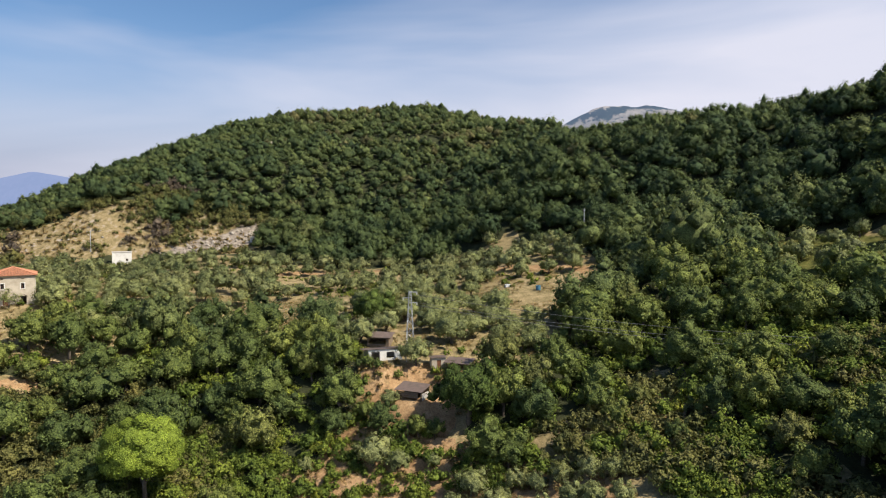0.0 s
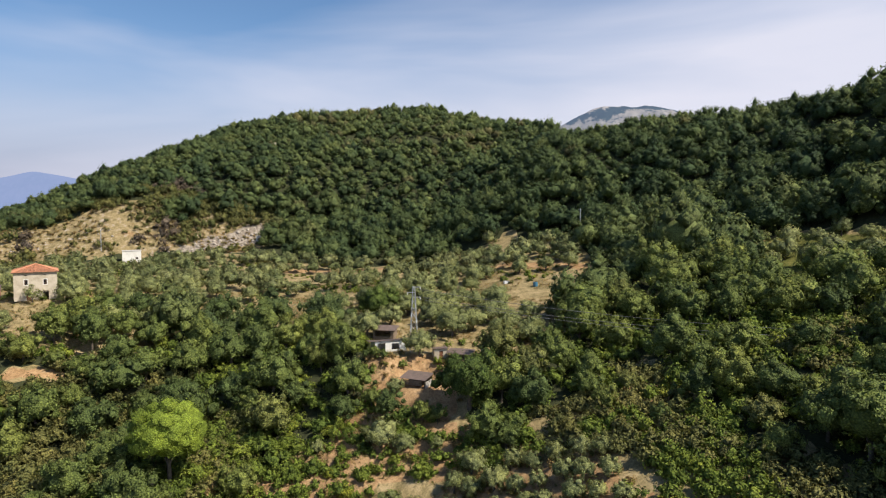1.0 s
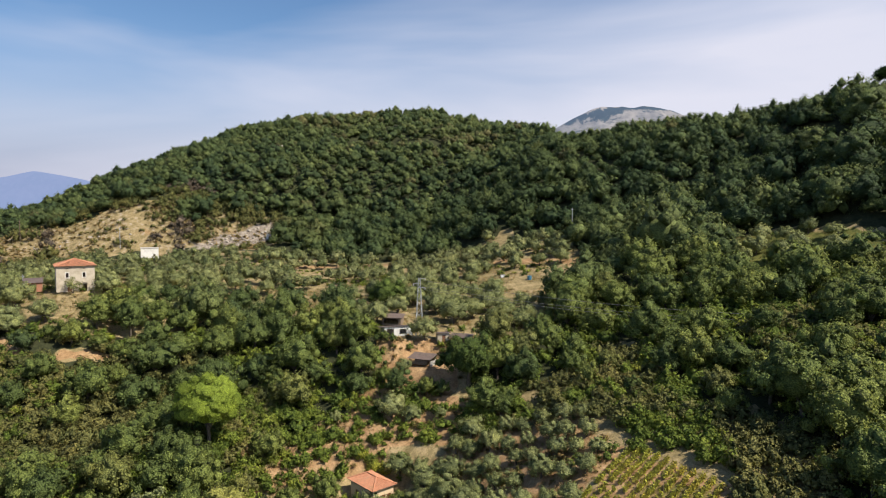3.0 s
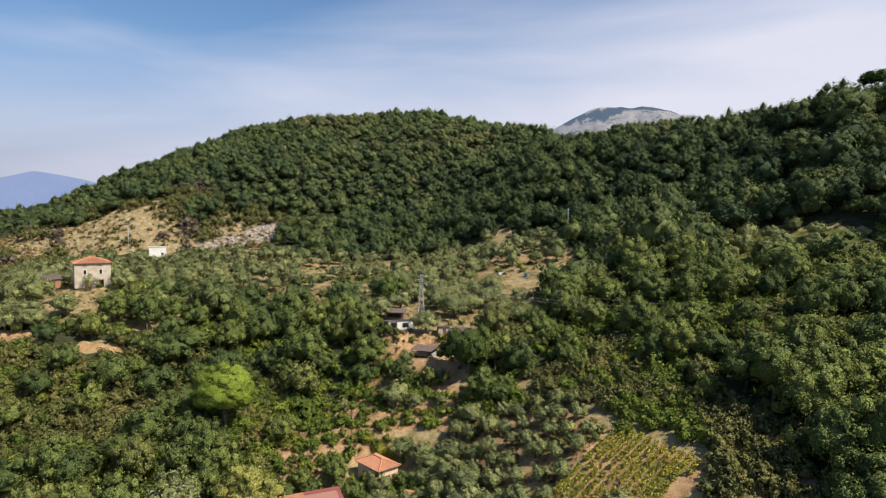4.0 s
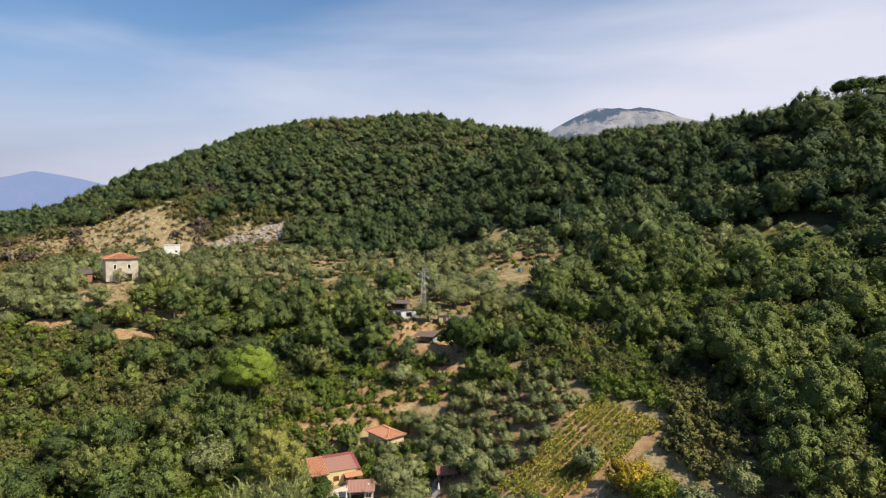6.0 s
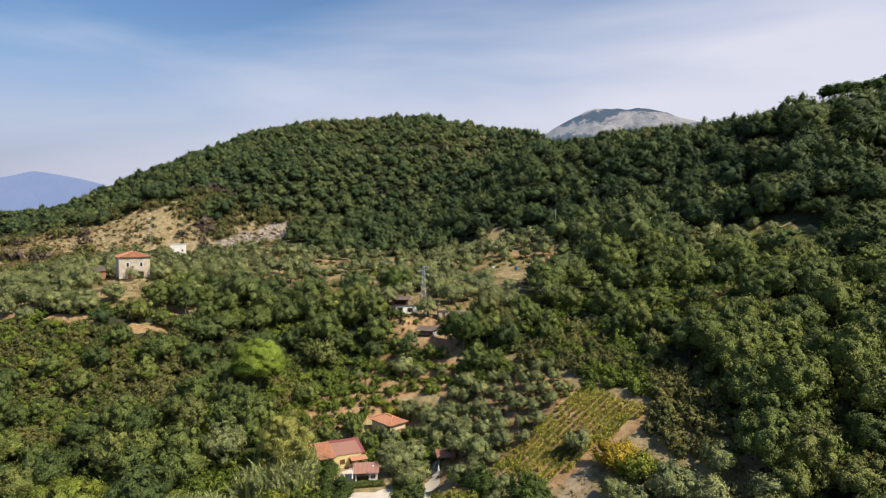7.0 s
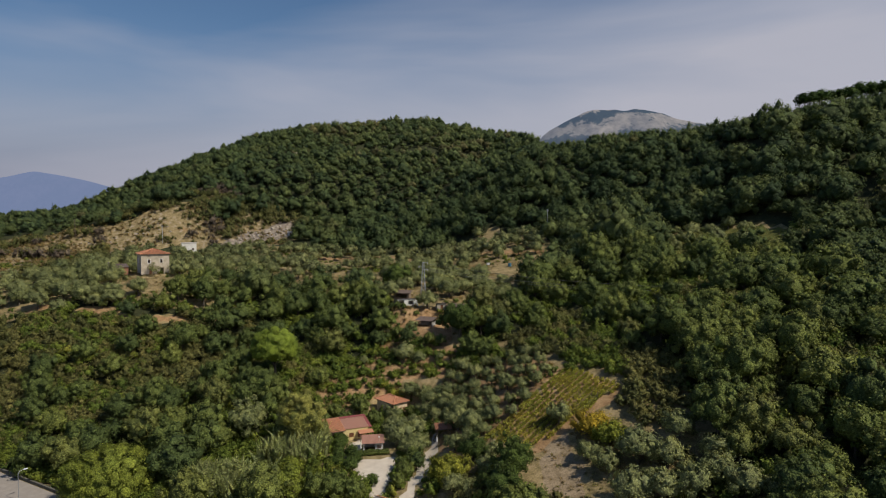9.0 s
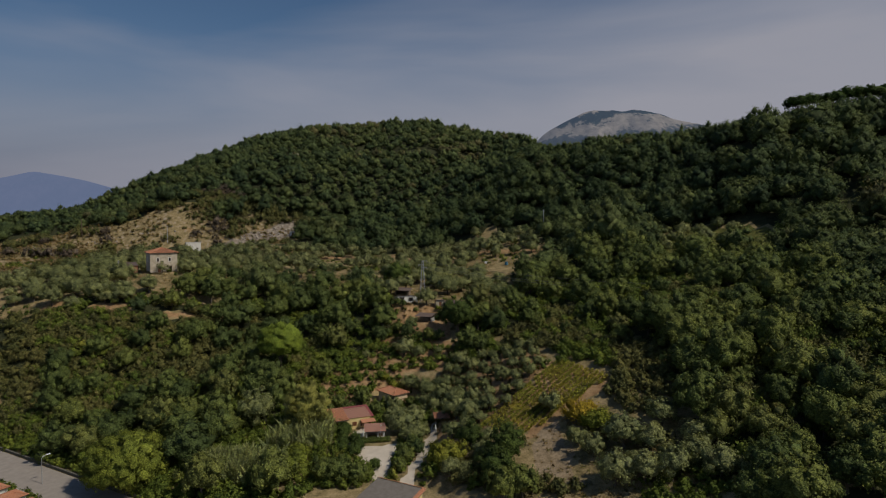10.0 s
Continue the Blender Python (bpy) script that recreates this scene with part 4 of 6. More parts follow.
def oak_wood():
    oaks = []
    for k in range(7):
        r, h = rng.uniform(3.3, 3.9), rng.uniform(6.2, 7.4)
        oaks.append(tree("oak_tree", "dark green oak with a dense lumpy crown", "tree", "valley oaks",
                         crown(r, h * 0.86, h * 0.14, 34, 50, 0.18, 1, 0.26, filled=0.9, single=True, wild=1.2, rough=0.3, puff=0.55, uneven=0.26), stem(h * 0.45, 0.24, 4, r * 0.5), OAK))
    placed = [p for area in (YARD_OAKS, SHED_BUSHES, WEST_EDGE_OAKS, FARM_OAKS, HEATH_OAKS, PINE_OAKS, ROAD_OAKS, HOME_TREES, EAST_OAKS, BANK_OAKS) for p in area]
    keep = lambda x, y: (wooded(x, y) & (y < 140) & (np.abs(x) < 20 + 0.75 * (y + 75)) & clear_of(x, y, SPECIAL, 2.0) & ~inside(x, y, HEATH_BANK) & ~inside(x, y, HEATHLAND)
                         & ~inside(x, y, EAST_HEATH) & ~inside(x, y, WEST_FIELD) & ~((x < -62) & (y < 52)) & clear_of(x, y, placed, 1.6)
                         & ~((inside(x, y, SOUTH_HEATH) | inside(x, y, FAR_HEATH)) & (grain(x, y, 7, 37) < np.where(x > 55, -0.15, 0.25))) & ~np.any([inside(x, y, area) for area in HAND_PLANTED], axis=0))
    x, y = scatter(-130, 135, 8, 140, 6.0, keep, 0.46)
    thin = grain(x, y, 9, 31) > -0.75
    x, y = x[thin], y[thin]
    size = np.clip(rng.normal(1.0, 0.22, len(x)), 0.6, 1.5)
    near = (y < 92) & (x > -85) & (x < 72)
    pick = np.flatnonzero(near)[:190]
    rest = np.setdiff1d(np.arange(len(x)), pick)
    plant_copies(oaks, [(a, b) for a, b, _ in placed] + list(zip(x[pick], y[pick])), [c / 3.6 for *_, c in placed] + list(size[pick]))
    # the oaks further up stand as trees of their own too, as far as one could count them
    lighter = []
    for _ in range(4):
        r, h = rng.uniform(3.3, 4.0), rng.uniform(6.2, 7.4)
        lighter.append(tree("oak_tree", "dark green oak with a dense lumpy crown", "tree", "valley oaks",
                            crown(r, h * 0.88, h * 0.1, 26, 40, 0.21, 0, 0.29, single=True, filled=0.92, wild=1.2, puff=0.55, uneven=0.26), stem(h * 0.45, 0.24, 3, r * 0.5), OAK))
    further = rest[(y[rest] < 122) & (x[rest] > -82) & (x[rest] < 90)][:130]
    plant_copies(lighter, list(zip(x[further], y[further])), list(size[further]))
    rest = np.setdiff1d(rest, further)
    protos = []
    for _ in range(5):
        r, h = rng.uniform(3.3, 4.0), rng.uniform(6.2, 7.4)
        protos.append(crown(r, h * 0.88, h * 0.1, 26, 38, 0.21, 0, 0.29, single=True, filled=0.92, wild=1.2, puff=0.55, uneven=0.26))
    joined_plants("oak_wood", "close stand of dark green oaks on the valley sides", "wood", protos, x[rest], y[rest], size[rest], HILL, np.clip(0.5 + 0.2 * grain(x[rest], y[rest], 25, 36) + rng.normal(0, 0.22, len(rest)), 0, 1))


def hill_wood():
    protos, small = [], []
    for _ in range(6):
        protos.append(crown(3.5, 6.2, 0.4, 16, 38, 0.2, 0, 0.33, single=True, filled=0.92, puff=0.55, wild=1.2, uneven=0.15))
        small.append(crown(3.4, 5.6, 0.2, 9, 17, 0.27, 0, 0.42, single=True, filled=0.98, heart=1, uneven=0.12))
    summit = lambda x, y: inside(x, y, [(-110, 400), (-60, 420), (30, 380), (30, 340), (-40, 330)])

    def keep(x, y):
        view = np.abs(x + 20) < 40 + 0.72 * (y + 70)
        crest = y < 500
        return wooded(x, y) & (y > 136) & view & crest & ((y > 200) | (x > 22) | (x < -120)) & clear_of(x, y, SPECIAL, 3)

    x, y = scatter(-300, 210, 136, 474, 4.9, keep, 0.42)
    hidden = ((x > 60) & (y > 268)) | ((x > 100) & (y > 236)) | ((x > 140) & (y > 225)) | ((x < -210) & (y > 440)) | ((x > 25) & (y > 480))
    x, y = x[~hidden], y[~hidden]
    size = np.clip(rng.normal(0.9, 0.25, len(x)), 0.45, np.where((x > 55) & (y > 165), 1.1, 1.5)) * np.where(y > 330, 0.92, 1.0) * (1 + 0.15 * grain(x, y, 30, 33)) * np.where(x < -150, 0.8, 1)
    tint = np.clip(0.42 + 0.26 * grain(x, y, 38, 34) + rng.normal(0, 0.24, len(x)) + 0.25 * summit(x, y) - 0.08 * (x > 60), 0, 1)
    broad = (y < 175) & (x > 15)
    size = size * np.where(broad, 1.3, np.where((x > 55) & (y > 165), 0.92, 1.0))
    thin = ~(summit(x, y) & (rng.uniform(size=len(x)) < 0.2)) & ~(broad & (rng.uniform(size=len(x)) < 0.25))
    near = y < 262
    for ok, kind in ((near & thin, protos), (~near & thin, small)):
        joined_plants("hill_wood", "dense dark green oak wood covering the hillside", "wood", kind, x[ok], y[ok], size[ok], HILL, tint[ok])
    # smaller trees that fill the slope of the ridge
    x, y = scatter(18, 150, 140, 250, 5.2, lambda a, b: keep(a, b) & ~(((a > 100) & (b > 236)) | ((a > 140) & (b > 225))), 0.48)
    joined_plants("hill_wood", "young oaks filling the wooded ridge slope", "wood", small, x, y, rng.uniform(0.45, 0.75, len(x)), HILL, np.clip(rng.normal(0.42, 0.25, len(x)), 0, 1))
    # scrub on the dry slope and between the trees
    rim = lambda a, b: ~inside(a, b, DRY_SLOPE) & (b > 228) & (a > -170) & inside(a, b - 9, DRY_SLOPE)
    x, y = scatter(-225, -65, 130, 294, 2.4, lambda a, b: inside(a, b, DRY_SLOPE) | rim(a, b), 0.5)
    size = np.clip(0.85 + 0.9 * grain(x, y, 9, 35) + rng.normal(0, 0.45, len(x)), 0.0, 2.3)
    edge = rim(x, y)
    size[edge] = rng.uniform(0.8, 1.9, int(edge.sum()))
    ok = (edge | (size > np.where(x < -145, 1.95, 0.72))) & ~inside(x, y, WHITE_ROCK)
    x, y, size = x[ok], y[ok], size[ok]
    dead = (grain(x, y, 13, 38) > 0.25) & (rng.uniform(size=len(x)) < 0.7)
    bush = [crown(1.5, 1.8, 0, 6, 20, 0.18, 0, 0.44, single=True, filled=0.85, heart=0) for _ in range(4)]
    for which, name, label, leaf in ((~dead, "slope_scrub", "low green scrub on the dry rocky slope", HEATH), (dead, "bare_scrub", "leafless grey-brown scrub on the dry slope", BARE)):
        joined_plants(name, label, "scrub", bush, x[which], y[which], size[which], leaf, np.clip(rng.normal(0.22, 0.2, int(which.sum())), 0, 1))
    # hummocks of dead grass that roughen the slope
    x, y = scatter(-222, -68, 136, 282, 1.9, lambda a, b: inside(a, b, DRY_SLOPE) & (grain(a, b, 6, 39) > -0.35), 0.5)
    joined_plants("slope_grass", "hummocks of dead straw-brown grass on the dry slope", "grass", [crown(0.55, 0.5, 0, 3, 12, 0.14, 0, 0.55, single=True, heart=0, up=0.6) for _ in range(4)],
                  x, y, rng.uniform(0.6, 1.8, len(x)), DRY, sink=0.05)


def olive_proto(leafy=1.0, fine=True):
    r, h = rng.uniform(2.1, 2.6), rng.uniform(3.6, 4.3)
    return crown(r, h * 0.84, h * 0.14, 18 if fine else 11, int((66 if fine else 26) * leafy), 0.12 if fine else 0.24, 1 if fine else 0, 0.36, flat=0.05, wild=1.3, stretch=1.5, filled=0.9, single=True, puff=0.4), stem(h * 0.5, 0.2, 4, r * 0.5, 0.3)


def olives():
    kinds = []
    for k in range(5):
        c, s = olive_proto()
        kinds.append(tree("olive_tree", "grey-green olive tree with a gnarled trunk", "tree", "olive groves", c, s, OLIVE))

    def grove(x, y):
        return inside(x, y, GROVE) & clear_of(x, y, SPECIAL, 0.6)

    # rows along the terraces of the grove by the vineyard
    gx, gy = np.meshgrid(np.arange(-10, 26, 2.7), np.arange(40, 104, 4.9))
    x, y = (gx + rng.uniform(-0.5, 0.5, gx.shape)).ravel(), (gy - 0.55 * (gx - 8) + rng.uniform(-0.45, 0.45, gx.shape)).ravel()
    k = grove(x, y)
    x, y = x[k], y[k]
    spots, sizes = list(zip(x, y)), list(rng.uniform(0.5, 0.76, len(x)))
    near_field = [(19.4, 46.4, 0.85), (29.0, 32.2, 1.35), (32.6, 29.6, 1.1), (36.0, 34.5, 1.25), (24.2, 32.2, 0.95), (29.5, 28.4, 0.5), (25.6, 24.6, 1.2), (29.6, 23.2, 1.25), (33.5, 22.5, 1.2), (37.5, 24.5, 1.1), (39.8, 28.4, 1.1), (40, 20.6, 1.2), (43.6, 18.2, 1.1), (22, 36, 0.7)]
    homestead = [(0.6, 35.5, 0.9), (3.2, 33.6, 0.8), (6.2, 39.2, 0.75), (7.5, 42.6, 0.7), (-11.0, 64.8, 1.15), (-9.3, 58.4, 1.2), (-6.9, 52.6, 1.0), (-11.6, 70.6, 0.85), (-5.6, 54.8, 1.0), (2.1, 57.0, 1.05), (-0.4, 69.4, 1.0), (-4.1, 73.4, 0.95), (2.0, 64.1, 0.9), (-6.6, 61.6, 1.1), (4.2, 53.4, 0.9)]
    terraces = [(-8.7, 97.2, 0.6), (-5.1, 106.3, 1.15), (-10.3, 88.2, 1.05), (-6.7, 87.1, 0.75), (-1.8, 86.1, 0.52), (3.3, 80.4, 0.8), (7.2, 77.9, 0.5), (0.9, 116.2, 1.3), (15.3, 112.9, 0.9), (5.1, 119.6, 1.1), (-8.1, 78.6, 1.0), (-1.9, 129.9, 1.25), (-16, 117.5, 1.1), (-20, 88, 0.5), (9, 124, 1.1), (13, 121, 1.0), (-3, 122.5, 1.1)]
    farm = [(-107.4, 127.6, 1.65), (-95.6, 117.4, 1.55), (-100.2, 117.0, 1.4), (-97.4, 106.8, 1.6), (-108.8, 120.0, 1.3), (-89.6, 106.2, 1.25), (-85.1, 111.4, 1.2), (-101.2, 101.9, 1.0), (-94.4, 105.4, 1.0), (-104.0, 108.5, 1.4), (-110.5, 112.0, 1.5), (-80.2, 127.0, 1.2)]
    meadow = [(72, 141, 1.1), (78, 128, 1.2), (84, 137, 1.0), (88, 124, 1.1), (71, 132, 1.0), (92, 131, 1.1), (80, 117, 0.9), (75, 147, 1.1), (80, 142, 1.0), (76, 136, 1.2), (83, 130, 1.1), (86, 118, 1.2), (90, 138, 1.0)]
    extra = near_field + homestead + terraces + farm + meadow
    spots += [(a, b) for a, b, _ in extra]
    sizes += [c for *_, c in extra]

    def plateau(x, y):
        k = (inside(x, y, PLATEAU) | inside(x, y, WEST_GROVE)) & ~inside(x, y, DRY_SLOPE) & clear_of(x, y, SPECIAL, 2.2) & ~clearing(x, y, 1.0)
        return k & (np.abs(x) < 15 + 0.75 * (y + 70))

    x, y = scatter(-215, 42, 100, 226, 6.4, plateau, 0.34)
    ok = grain(x, y, 16, 41) > -0.55
    x, y = x[ok], y[ok]
    near = (y < 158) & (x > -130)
    spots += list(zip(x[near], y[near]))
    sizes += list(rng.uniform(0.8, 1.3, int(near.sum())))
    plant_copies(kinds, spots[:298], sizes[:298])
    far = ~near
    joined_plants("olive_grove", "grey-green olive trees on the dry terrace", "olive grove", [olive_proto(1.0, False)[0] for _ in range(5)],
                  x[far], y[far], rng.uniform(0.85, 1.3, int(far.sum())), FAR_OLIVE)


def undergrowth():
    small = [crown(1.0, 1.25, 0, 6, 20, 0.13, 0, 0.46, single=True, filled=0.9, puff=0.3, heart=1) for _ in range(5)]
    # brown heath on the bank above the vineyard and among the west woods
    def heath(x, y):
        bank = inside(x, y, HEATH_BANK) | inside(x, y, [(12, 26), (14.5, 31), (20.5, 27.5), (20, 24)]) | inside(x, y, [(1, 32.5), (-0.5, 38), (3, 37.5), (6.4, 39.5), (7, 33)]) | inside(x, y, EAST_HEATH) | inside(x, y, FAR_HEATH) | inside(x, y, SOUTH_HEATH) | ((x > 34) & (x < 60) & (y > 20) & (y < 60) & (grain(x, y, 12, 51) > 0.15))
        west = inside(x, y, HEATHLAND) | ((x < -30) & (x > -110) & (y > 55) & (y < 100) & (grain(x, y, 18, 52) > 0.3))
        return (bank | west) & clear_of(x, y, SPECIAL, 1.0) & ~inside(x, y, VINE_PLOT)

    x, y = scatter(-110, 80, 20, 112, 1.9, heath)
    bare = ((x - 13) / 4.2) ** 2 + ((y - 85) / 1.8) ** 2 < 1
    bare |= ((x - 9.5) / 3.2) ** 2 + ((y - 80.4) / 1.3) ** 2 < 1
    x, y = x[~bare], y[~bare]
    fresh = inside(x, y, HEATH_BANK) & (grain(x, y, 4.5, 62) > 0.3)
    hx, hy = x[~fresh], y[~fresh]
    joined_plants("heath_scrub", "brown-green heath bushes on the bank", "scrub", small, hx, hy, rng.uniform(0.9, 2.0, len(hx)), HEATH, np.clip(0.42 + 0.36 * grain(hx, hy, 7, 59) + rng.normal(0, 0.14, len(hx)), 0, 1))
    joined_plants("bank_bushes", "fresh green bushes among the heath on the bank", "bushes", small, x[fresh], y[fresh], rng.uniform(0.9, 2.2, int(fresh.sum())), GREENERY, np.clip(rng.normal(0.5, 0.15, int(fresh.sum())), 0, 1))

    # bushes under and between the oaks
    def under(x, y):
        return wooded(x, y) & ~inside(x, y, WEST_FIELD) & (y < 122) & (np.abs(x) < 12 + 0.72 * (y + 72)) & (grain(x, y, 10, 58) > -0.9)

    x, y = scatter(-115, 110, 22, 122, 2.8, under, 0.5)
    brown = (x < -45) & (y > 63) & (grain(x, y, 18, 52) > -0.1)
    bush = [crown(1.3, 1.7, 0, 6, 20, 0.16, 0, 0.44, single=True, filled=0.9, puff=0.3, heart=1) for _ in range(4)]
    for ok, name, label, leaf in ((~brown, "wood_undergrowth", "mixed green bushes under the oaks", GREENERY), (brown, "heath_thicket", "brown-green heath thicket between the oaks", HEATH)):
        joined_plants(name, label, "bushes", bush, x[ok], y[ok], rng.uniform(0.7, 1.75, int(ok.sum())), leaf, np.clip(rng.normal(0.35, 0.25, int(ok.sum())), 0, 1))

    def lush(x, y):
        home = inside(x, y, HOMESTEAD) & clear_of(x, y, [(-20.5, 53, 1.6), (-20.6, 56, 1.6), (-20.5, 59.4, 1.6), (-17.1, 47, 1.6), (-17, 50, 1.6), (-14.5, 54.5, 2.5), (-17.5, 55.5, 1.6)], 0.2) & ~inside(x, y, CAR_PARK) & (near_line(x, y, LANE) > 2) & (near_line(x, y, YARD_WALK) > 1.8) & clear_of(x, y, [(-12, 76, 4), (-22, 66, 6), (-14.5, 60, 3)], 0.3) & (y > 36)
        banks = inside(x, y, TERRACES) & (grain(x, y, 5, 53) > np.where(x < -12, -0.7, -0.3)) & ~clearing(x, y)
        valley = (x < -24) & (x > -52) & (y > 34) & (y < 96) & (grain(x, y, 15, 54) > -0.1) | inside(x, y, LOWLAND)
        valley &= ~(inside(x, y, REED_BEDS[0]) | inside(x, y, REED_BEDS[1]))
        lower = np.any([inside(x, y, k) for k in LOWER_YARD], axis=0) & (near_line(x, y, LANE) > 1.5) & ~inside(x, y, CAR_PARK) & clear_of(x, y, [(-9.0, 30.0, 6.0)], 0.2) & (grain(x, y, 4, 63) > np.where(x > -3.5, 0.1, -0.45))
        east = (x > 24) & (x < 36) & (y > 60) & (y < 74) | inside(x, y, [(24.8, 63), (33, 51.5), (36, 58), (33, 66)])
        field_edge = inside(x, y, [(28, 20), (31, 27), (38, 27), (42, 20), (37, 15)])
        roadside = (near_line(x, y, ROAD_LINE) < 13) & (near_line(x, y, ROAD_LINE) > 5.0)
        return inside(x, y, OPEN_SLOPE) | (home & (grain(x, y, 8, 55) > -0.6)) | banks & clear_of(x, y, SPECIAL, 0.2) | valley | east | field_edge | roadside | lower

    x, y = scatter(-100, 43, 15, 106, 1.4, lush)
    sparse = inside(x, y, TERRACES) & (rng.uniform(size=len(x)) < np.where(x < -12, 0.12, 0.2))
    x, y = x[~sparse], y[~sparse]
    ok = clear_of(x, y, [(-39.6, 81.2, 1), (-27.5, 58, 1), (-27.8, 40.0, 3.6), (-28.2, 46.6, 2.4), (-32.6, 41.0, 2.4), (-5, 100, 4), (-11.5, 109, 5)], 0.3)
    x, y = x[ok], y[ok]
    joined_plants("green_undergrowth", "fresh green bushes and brambles", "bushes", small, x, y, rng.uniform(0.5, 1.6, len(x)), GREENERY, np.clip(0.42 + 0.22 * inside(x, y, OPEN_SLOPE) + 0.3 * grain(x, y, 6, 60) + rng.normal(0, 0.16, len(x)), 0, 1))

    tuft = []
    for _ in range(4):
        p = rng.uniform(-0.5, 0.5, (12, 3)) * (1, 1, 0)
        tip = p + np.stack([rng.normal(0, 0.16, 12), rng.normal(0, 0.16, 12), rng.uniform(0.25, 0.5, 12)], 1)
        side = rng.normal(0, 0.09, (12, 3)) * (1, 1, 0)
        tuft.append((np.stack([p - side, p + side, tip], 1).reshape(-1, 3), np.arange(36).reshape(-1, 3)))

    def dry(x, y):
        return (inside(x, y, TERRACES) | inside(x, y, GROVE) | inside(x, y, WEST_FIELD) | (np.hypot(x + 10, y - 101) < 6.5) | (inside(x, y, NEAR_FIELD) & ((rng.uniform(size=len(x)) < 0.3) | ~inside(x, y, PLOUGHED))) | (near_line(x, y, [(22.2, 63), (4, 46.6)]) < 1.3) | (inside(x, y, PLATEAU) & (y < 165))) & (grain(x, y, 4, 56) > -0.2)

    x, y = scatter(-110, 42, 20, 165, 0.95, dry)
    joined_plants("dry_grass", "tufts of straw-coloured dry grass", "grass", tuft, x, y, rng.uniform(0.4, 1.1, len(x)), DRY, sink=0.02)

    # hummocks of dead grass on the banks of the terraces
    def banks(x, y):
        return (inside(x, y, TERRACES) | inside(x, y, GROVE) | (np.hypot(x + 10, y - 101) < 6)) & (grain(x, y, 3.2, 63) > 0.1) & (near_line(x, y, TERRACE_TRAIL) > 1)

    x, y = scatter(-32, 26, 46, 108, 1.5, banks, 0.5)
    joined_plants("grass_hummocks", "hummocks of dead straw-brown grass on the terrace banks", "grass", [crown(0.5, 0.5, 0, 4, 16, 0.1, 0, 0.5, single=True, heart=0, up=0.6) for _ in range(4)],
                  x, y, rng.uniform(0.6, 1.7, len(x)), DRY, sink=0.05)

    def brush(x, y):
        return (inside(x, y, PLATEAU) | inside(x, y, MEADOW) | inside(x, y, WEST_GROVE) | inside(x, y, GROVE)) & (grain(x, y, 9, 57) > 0.32)

    x, y = scatter(-215, 98, 46, 226, 2.6, brush, 0.5)
    joined_plants("grove_weeds", "low green weeds between the olive trees", "weeds", [crown(0.9, 0.7, 0, 4, 12, 0.17, 0, 0.5, single=True, heart=0) for _ in range(3)],
                  x, y, rng.uniform(0.5, 1.3, len(x)), GREENERY)


def reeds():
    proto = []
    for _ in range(4):
        n = 11
        p = rng.normal(0, 0.5, (n, 3)) * (1, 1, 0)
        lean = rng.normal(0, 0.75, (n, 3)) * (1, 1, 0)
        h = rng.uniform(2.8, 4.6, n)[:, None] * (0, 0, 1)
        w = rng.normal(size=(n, 3)) * (1, 1, 0)
        w /= np.linalg.norm(w, axis=1)[:, None]
        mid, tip = p + lean * 0.4 + h * 0.6, p + lean * 1.4 + h
        v = np.stack([p - w * 0.1, p + w * 0.1, mid + w * 0.36, mid - w * 0.36, tip], 1).reshape(-1, 3)
        k = 5 * np.arange(n)[:, None]
        proto.append((v, np.concatenate([k + (0, 1, 2), k + (0, 2, 3), k + (3, 2, 4)])))
    bed = lambda x, y: inside(x, y, REED_BEDS[0]) | inside(x, y, REED_BEDS[1])
    x, y = scatter(-50, -20, 34, 64, 0.85, bed)
    joined_plants("reed_bed", "tall pale green reeds by the stream", "reeds", proto, x, y, rng.uniform(0.7, 1.15, len(x)), REED)


